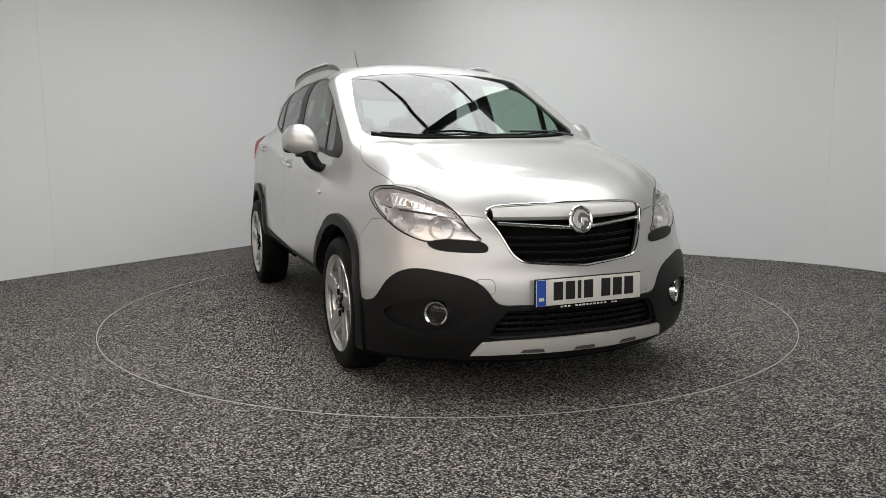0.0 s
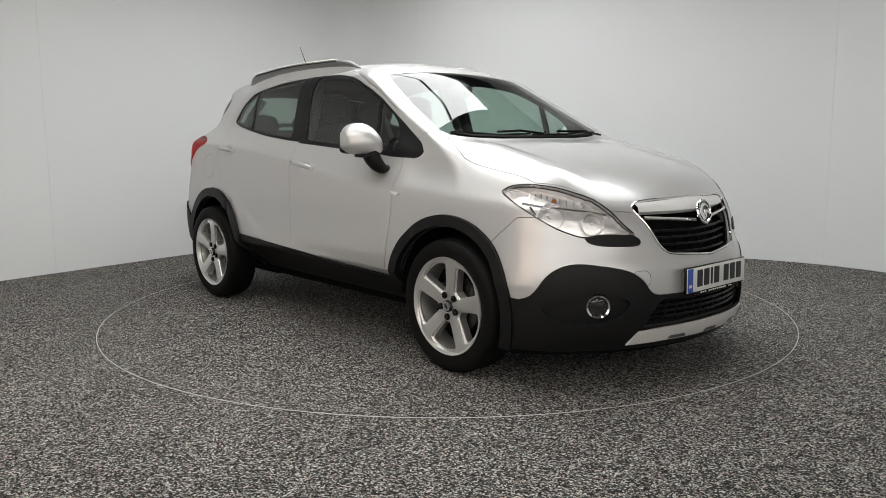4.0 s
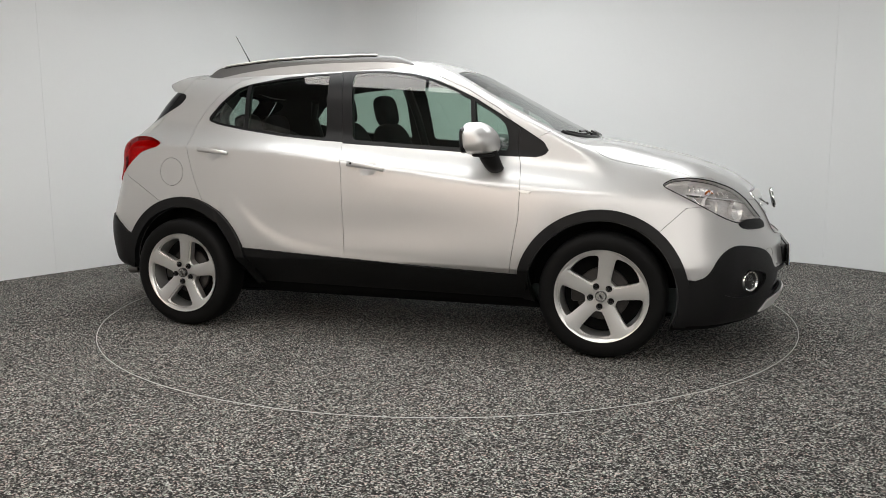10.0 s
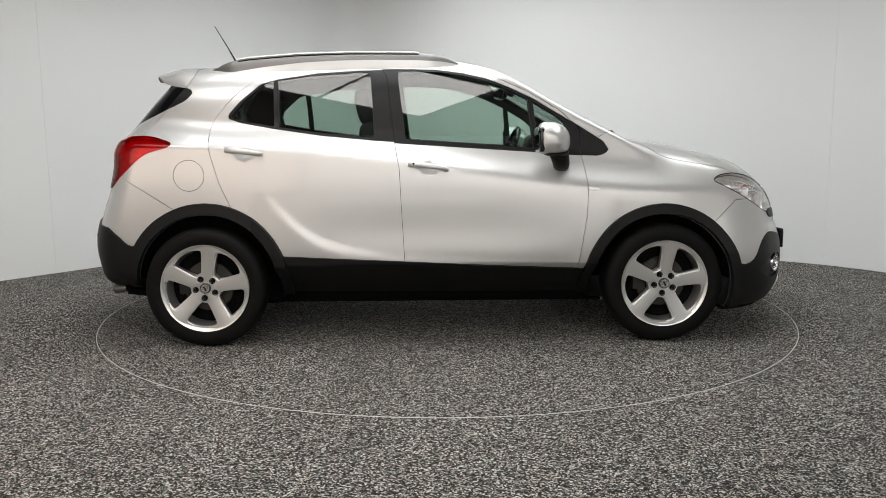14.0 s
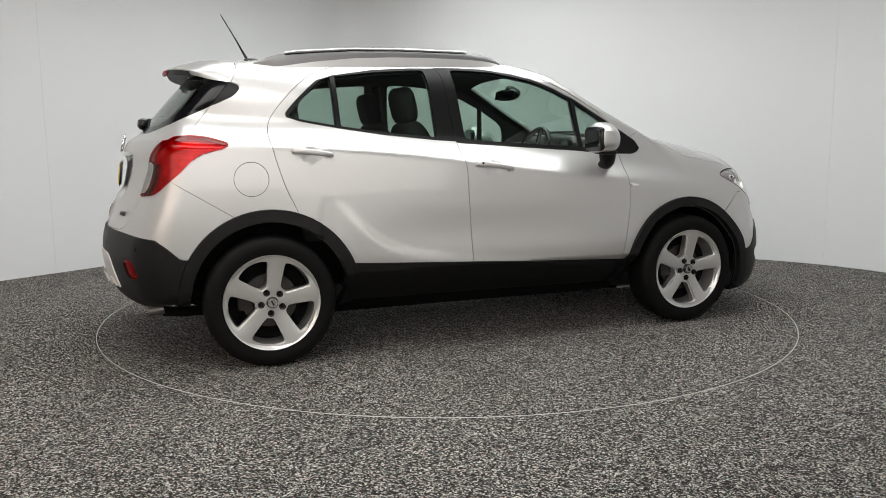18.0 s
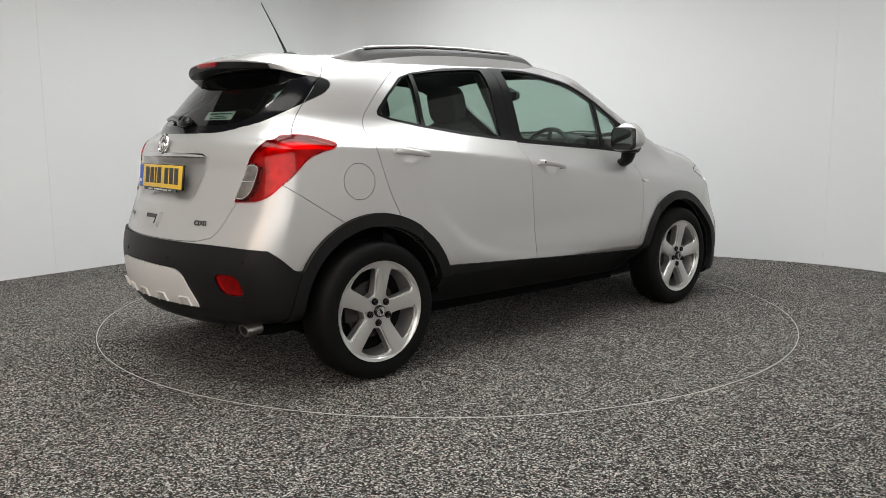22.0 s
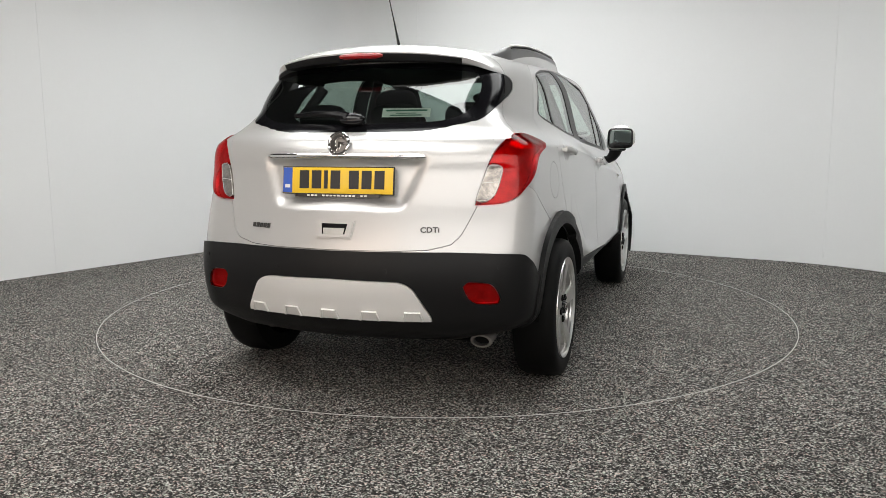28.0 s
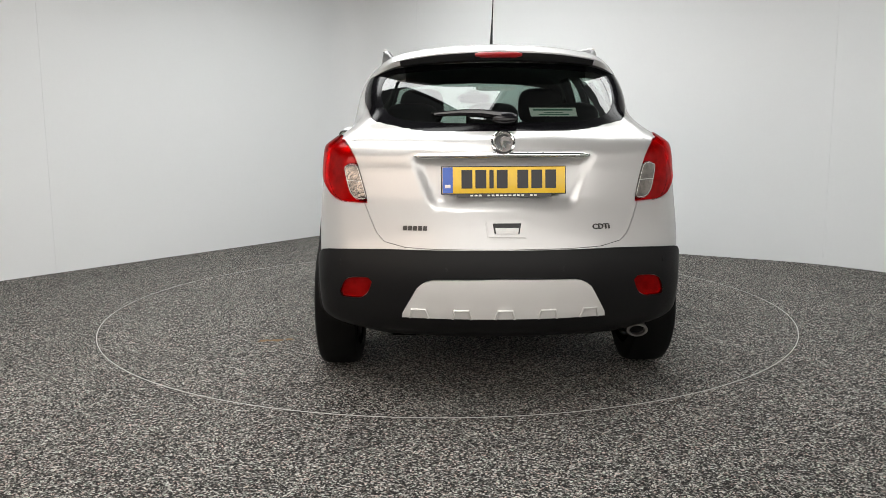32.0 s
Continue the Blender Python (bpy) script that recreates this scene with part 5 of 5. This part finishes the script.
# the spoiler runs from a seam across the roof to a lip that overhangs the rear glass, and down to its corners
SEAM = [(-1.367, 0.0), (-1.367, 0.25), (-1.368, 0.43), (-1.374, 0.525), (-1.388, 0.565), (-1.404, 0.587)]
LIP = [(-1.692, 0.0, 1.538), (-1.663, 0.25, 1.528), (-1.600, 0.43, 1.508), (-1.558, 0.492, 1.492), (-1.490, 0.540, 1.472), (-1.407, 0.586, 1.447)]
HEM = [(-1.680, 0.0, 1.502), (-1.651, 0.25, 1.494), (-1.588, 0.425, 1.482), (-1.550, 0.490, 1.470), (-1.492, 0.545, 1.452), (-1.406, 0.592, 1.437)]
side_rows = []
for seam, lip, hem in zip(smooth_line([(x, y, 0) for x, y in SEAM], 6), smooth_line(LIP, 6), smooth_line(HEM, 6)):
    p = at_top(seam.x, -seam.y)[0]
    row = [Vector((p.x, seam.y, p.z + 0.002))]
    for q in (0.25, 0.5, 0.75, 0.93):
        m = row[0].lerp(lip, q)
        m.z = max(m.z + 0.020 * math.sin(math.pi * q) * min(1, (row[0] - lip).length / 0.3), at_top(m.x, -m.y)[0].z + 0.004)
        row.append(m)
    row += [lip, lip.lerp(hem, 0.5) + (lip - row[0]).normalized() * 0.004, hem]
    inner = hem + Vector((0.10, 0, 0.004)) - Vector((0, 0.03 * min(1, hem.y / 0.4), 0))
    row += [hem.lerp(inner, 0.3), inner]
    side_rows.append(row)
bm = bmesh.new()
rows = [[bm.verts.new((v.x, -v.y, v.z)) for v in r] for r in side_rows[:0:-1]] + [[bm.verts.new(v) for v in r] for r in side_rows]
for a, b in zip(rows, rows[1:]):
    for i in range(len(a) - 1):
        bm.faces.new((a[i], a[i + 1], b[i + 1], b[i]))
bmesh.ops.recalc_face_normals(bm, faces=bm.faces[:])
spoiler = part("roof_spoiler", bm, PAINT, car, "silver roof spoiler", sharp=35)
bm = bmesh.new()
rows = []
for r in [[Vector((v.x, -v.y, v.z)) for v in r] for r in side_rows[13:0:-1]] + side_rows[:14]:
    lip, hem, inner = r[5], r[7], r[9]
    out = Vector((-0.004, 0, 0))
    rows.append([bm.verts.new(v) for v in (lip.lerp(hem, 0.22) + out * 1.6, lip.lerp(hem, 0.6) + out * 1.9, hem + out + Vector((0, 0, -0.003)), hem.lerp(inner, 0.35) + Vector((0, 0, -0.004)), inner + Vector((0, 0, -0.006)))])
for a, b in zip(rows, rows[1:]):
    for i in range(4):
        bm.faces.new((a[i], a[i + 1], b[i + 1], b[i]))
bmesh.ops.recalc_face_normals(bm, faces=bm.faces[:])
part("spoiler_face", bm, CLAD, spoiler, "dark grey plastic rear face")
part("brake_light", tube([(-1.6975 + 0.42 * y * y, y, 1.5165) for y in np.linspace(-0.105, 0.105, 9)], [0.006] + [0.0125] * 7 + [0.006], 8), RED, spoiler, "red high brake light strip")

# ---- tailgate details ----
chrome_bar = part("chrome_strip", tube([Vector((-1.9415 + 0.3642 * y * y, y, 1.079 - 0.012 * abs(y))) for y in np.linspace(-0.378, 0.378, 25)], [0.0115 if abs(k - 12) < 11 else 0.011 if abs(k - 12) < 12 else 0.004 for k in range(25)], 10, False, 1.15), CHROME, car, "chrome strip over the number plate")
emblem((-1.934, 0, 1.129), (-0.95, 0, 0.26), 0.046, car)
handle = part("tailgate_handle", moved(slab([(-0.092, 0.040), (0.092, 0.040), (0.080, -0.040), (-0.080, -0.040)], 0.012, 0.005), seat_on(*at_rear(-0.01, 0.770), (0, 0, 1), 0.002)), PAINT, car)
part("handle_slot", moved(slab([(-0.060, 0.024), (0.060, 0.024), (0.052, -0.022), (-0.052, -0.022)], 0.006, 0.001), seat_on(*at_rear(-0.01, 0.770), (0, 0, 1), 0.007)), GLOSS_BLACK, handle)
part("handle_grip", moved(slab([(-0.050, 0.004), (0.050, 0.004), (0.046, -0.022), (-0.046, -0.022)], 0.006, 0.001), seat_on(*at_rear(-0.01, 0.770), (0, 0, 1), 0.009)), PAINT, handle)
for k in range(5):
    part("badge_bar", moved(box(0.017, 0.020, 0.004, None, 0.001, 1), seat_on(*at_rear(0.375 + (k - 2) * 0.0215, 0.772), (0, 0, 1), 0.003)), BADGE_METAL, car)


def letters(name, text, size, m, mat, parent, deep=0.002):
    """Raised lettering, turned into a mesh."""
    data = bpy.data.curves.new(name, "FONT")
    data.body, data.size, data.extrude, data.align_x, data.align_y = text, size, deep, "CENTER", "CENTER"
    data.offset = 0.0007
    data.resolution_u = 3
    tmp = bpy.data.objects.new(name, data)
    scene.collection.objects.link(tmp)
    me = bpy.data.meshes.new_from_object(tmp.evaluated_get(bpy.context.evaluated_depsgraph_get()))
    bpy.data.objects.remove(tmp)
    me.materials.clear()
    me.materials.append(mat)
    me.transform(m)
    ob = new(name, me)
    ob.parent = parent
    return ob


letters("badge_letters", "CDTi", 0.032, seat_on(*at_rear(-0.418, 0.772), (0, 0, 1), 0.003) @ Matrix.Diagonal((1.12, 1, 1, 1)), BADGE_METAL, car)
for s in (-1, 1):
    # silver outline and bar of the clear part of the tail lamp
    rim = [(0.630, 1.040), (0.680, 1.034), (0.684, 1.018), (0.674, 0.967), (0.661, 0.922), (0.643, 0.898), (0.624, 0.890), (0.586, 0.889), (0.606, 0.955)]
    for nm, pts, shut in (("lamp_outline", rounded(rim), True), ("lamp_bar", [(0.606, 0.963), (0.64, 0.966), (0.675, 0.967)], False)):
        part(nm, tube([at_rear(s * a, z)[0] + at_rear(s * a, z)[1] * 0.0068 for a, z in pts], 0.0009, 6, shut), BULB, car)
p, n = at_rear(0.0, 1.222)
wiper = part("rear_wiper", moved(blob(0.115, 0.060, 0.050, 2.4), seat_on(*at_rear(-0.015, 1.222), (0, 0, 1), 0.018)), GLOSS_BLACK, car, "black rear wiper resting on the glass")
part("wiper_arm", tube([at_rear(y, z)[0] + at_rear(y, z)[1] * l for y, z, l in ((0.0, 1.226, 0.03), (0.08, 1.236, 0.032), (0.17, 1.242, 0.028), (0.285, 1.240, 0.020))], [0.020, 0.017, 0.014, 0.010], 8), GLOSS_BLACK, wiper)
part("wiper_blade", tube([at_rear(y, z)[0] + at_rear(y, z)[1] * 0.010 for y, z in ((-0.02, 1.246), (0.10, 1.256), (0.20, 1.258), (0.30, 1.250))], 0.008, 6), RUBBER, wiper)
m = seat_on(*at_rear(-0.240, 1.268), (0, 0, 1), -0.010)
card = part("window_sticker", moved(box(0.215, 0.050, 0.001), m), PLATE_WHITE, car, "white sticker inside the rear window")
for z, w, h in ((0.012, 0.185, 0.009), (-0.004, 0.09, 0.004), (-0.015, 0.14, 0.006)):
    part("sticker_bar", moved(box(w, h, 0.0008), m @ pose(0, z, 0.001)), STICKER_INK, card)

# three darker grey slabs low on the silver front plate
for y in (-0.24, 0.0, 0.24):
    part("skid_patch", moved(slab([(-0.044, 0.008), (0.044, 0.008), (0.054, -0.010), (-0.054, -0.010)], 0.004, 0.001), seat_on(*at_front(y, 0.250), (0, 0, 1), 0.0125)), RAIL_GREY, car)
# ribs on the silver rear plate, exhaust, sensors
for k in range(5):
    y = (k - 2) * 0.178
    pts = [(-0.040, 0), (-0.030, 0.040), (0.030, 0.040), (0.040, 0)]
    p, nn = at_rear(y, 0.402)
    m = seat_on(p, nn, (0, 0, 1), 0.024)
    part("plate_rib", tube([m @ Vector((a, b, 0)) for a, b in pts], 0.0055, 6), SKID, car)
bm = lathe([(0.026, 0.0), (0.034, 0.0), (0.036, 0.003), (0.036, 0.075), (0.030, 0.075)], 28, close=True)
part("exhaust_tip", moved(bm, pose(-1.862, -0.612, 0.292, 0, 0, -90) @ pose(0, 0, 0, 8) @ Matrix.Diagonal((1.35, 1, 0.85, 1))), STEEL, car, "oval dull steel exhaust tip")
part("exhaust_pipe", tube([(-1.79, -0.612, 0.284), (-1.70, -0.60, 0.270), (-1.5, -0.55, 0.262)], 0.026, 12), DARK, car)
part("exhaust_throat", moved(lathe([(0.0, 0.03), (0.031, 0.03), (0.031, 0.04)], 20), pose(-1.862, -0.612, 0.292, 0, 0, -90) @ pose(0, 0, 0, 8) @ Matrix.Diagonal((1.35, 1, 0.85, 1))), DARK, car)
for y, z in ((0.25, 0.605), (-0.25, 0.605), (0.70, 0.62), (-0.70, 0.62)):
    part("rear_sensor", moved(disc(0.0105, 0.004, 20, 0.001), seat_on(*at_rear(y, z), (0, 0, 1), 0.013)), CLAD, car)


# ---- inside the car ----
def front_seat(s):
    bm = blob(0.52, 0.50, 0.20, 3.2, pose(0.02, s * 0.36, 0.62, 0, -6))
    seat = part("front_seat", bm, FABRIC, car, "dark cloth front seat")
    part("backrest", blob(0.17, 0.50, 0.66, 3.4, pose(-0.30, s * 0.36, 0.93, 0, -17)), FABRIC, seat)
    part("headrest", blob(0.115, 0.265, 0.215, 3.4, pose(-0.405, s * 0.36, 1.335, 0, -12)), FABRIC, seat)
    for d in (-0.06, 0.06):
        part("headrest_post", tube([(-0.375, s * 0.36 + d, 1.18), (-0.398, s * 0.36 + d, 1.27)], 0.006, 8), CHROME, seat)


for s in (-1, 1):
    front_seat(s)
bm = blob(0.50, 1.24, 0.20, 4.0, pose(-0.92, 0, 0.66, 0, -6))
bench = part("rear_bench", bm, FABRIC, car, "dark cloth rear bench")
part("backrest", blob(0.16, 1.24, 0.58, 4.0, pose(-1.22, 0, 0.93, 0, -20)), FABRIC, bench)
for y in (-0.40, 0.0, 0.40):
    part("headrest", blob(0.10, 0.26, 0.15, 3.2, pose(-1.305, y, 1.245, 0, -14)), FABRIC, bench)
part("parcel_shelf", box(0.34, 1.05, 0.02, pose(-1.55, 0, 1.135), 0.006), TRIM, car)
# dashboard with a hooded dial pod
bm = blob(0.46, 1.34, 0.34, 4.2, pose(0.80, 0, 0.93, 0, 8))
dash = part("dashboard", bm, TRIM, car, "dark grey dashboard")
part("dial_hood", blob(0.22, 0.34, 0.12, 2.8, pose(0.66, -0.36, 1.105, 0, 6)), TRIM, dash)
part("screen_hood", blob(0.16, 0.26, 0.10, 3.0, pose(0.70, 0.0, 1.105)), TRIM, dash)
m = pose(0.435, -0.36, 1.03, 0, -66)
ring = [m @ Vector((0.185 * math.cos(2 * math.pi * k / 40), 0.185 * math.sin(2 * math.pi * k / 40), 0)) for k in range(40)]
wheel_rim = part("steering_wheel", tube(ring, 0.0155, 10, True), GLOSS_BLACK, car, "black steering wheel")
part("boss", moved(blob(0.15, 0.17, 0.06, 2.6), m @ pose(0, 0, -0.02)), TRIM, wheel_rim)
for q in (0, 90, 180, 270):
    if q != 180:
        part("spoke", tube([m @ Vector((0.06 * math.cos(radians(q)), 0.06 * math.sin(radians(q)), -0.015)), m @ Vector((0.18 * math.cos(radians(q)), 0.18 * math.sin(radians(q)), 0))], 0.013, 8), GLOSS_BLACK, wheel_rim)
part("column", tube([m @ Vector((0, 0, -0.03)), m @ Vector((0, 0, -0.26))], 0.04, 12), TRIM, wheel_rim)
mirror = part("rear_view_mirror", blob(0.035, 0.24, 0.075, 3.0, pose(0.445, 0.0, 1.425, 0, 8, 10)), GLOSS_BLACK, car, "black rear-view mirror")
part("mirror_face", box(0.003, 0.21, 0.055, pose(0.4265, -0.003, 1.4235, 0, 8, 10), 0.001, 1), MIRROR_FACE, mirror)
part("mirror_stalk", tube([(0.455, 0, 1.43), (0.485, 0, 1.450)], 0.012, 8), GLOSS_BLACK, mirror)
part("sensor_box", blob(0.10, 0.10, 0.06, 3, pose(0.485, 0, 1.446, 0, 28)), GLOSS_BLACK, mirror)
for s in (-1, 1):
    for x, head_z, lean in ((-0.255, 1.50, 0.05), (-1.10, 1.42, -0.05)):
        part("inner_pillar", tube([(x + 0.04, s * 0.685, 1.05), (x, s * 0.60, 1.30), (x - lean, s * 0.525, head_z)], 0.030, 8), TRIM, car)
# front wipers and the black scuttle strip along the screen's foot
foot = [(1.125, 0.0), (1.122, 0.15), (1.110, 0.30), (1.075, 0.50), (1.033, 0.60)]
line = [(x, -y) for x, y in foot[:0:-1]] + foot
pts = [at_top(x - 0.012, y)[0] for x, y in line]
scuttle = part("scuttle", tube([p + Vector((0, 0, 0.003)) for p in pts], 0.010, 6), PILLAR, car)
for a, b, c in (((1.03, 0.52), (1.09, 0.25), (1.10, -0.05)), ((1.085, -0.05), (1.09, -0.30), (1.035, -0.55))):
    part("wiper_blade", tube([at_top(*q)[0] + Vector((0.0, 0, 0.010)) for q in (a, b, c)], 0.006, 6), RUBBER, scuttle)
part("wiper_arm", tube([at_top(1.08, 0.60)[0] + Vector((0, 0, 0.012)), at_top(1.06, 0.45)[0] + Vector((0, 0, 0.020)), at_top(1.07, 0.20)[0] + Vector((0, 0, 0.018))], 0.007, 6), GLOSS_BLACK, scuttle)
part("wiper_arm", tube([at_top(1.09, 0.05)[0] + Vector((0, 0, 0.012)), at_top(1.07, -0.12)[0] + Vector((0, 0, 0.020)), at_top(1.07, -0.30)[0] + Vector((0, 0, 0.018))], 0.007, 6), GLOSS_BLACK, scuttle)


# ---- movement ----
def motions():
    """The turntable carries the car round at an even pace."""
    spin = [(t, -67.73 + 4.959 * t) for t in range(33)]
    walk(turntable, [(t, pose(0, 0, 0, 0, 0, a)) for t, a in spin])
    walk(car, [(t, pose(0, 0, 0, 0, 0, a) @ pose(-0.088, -0.209, 0)) for t, a in spin])


motions()
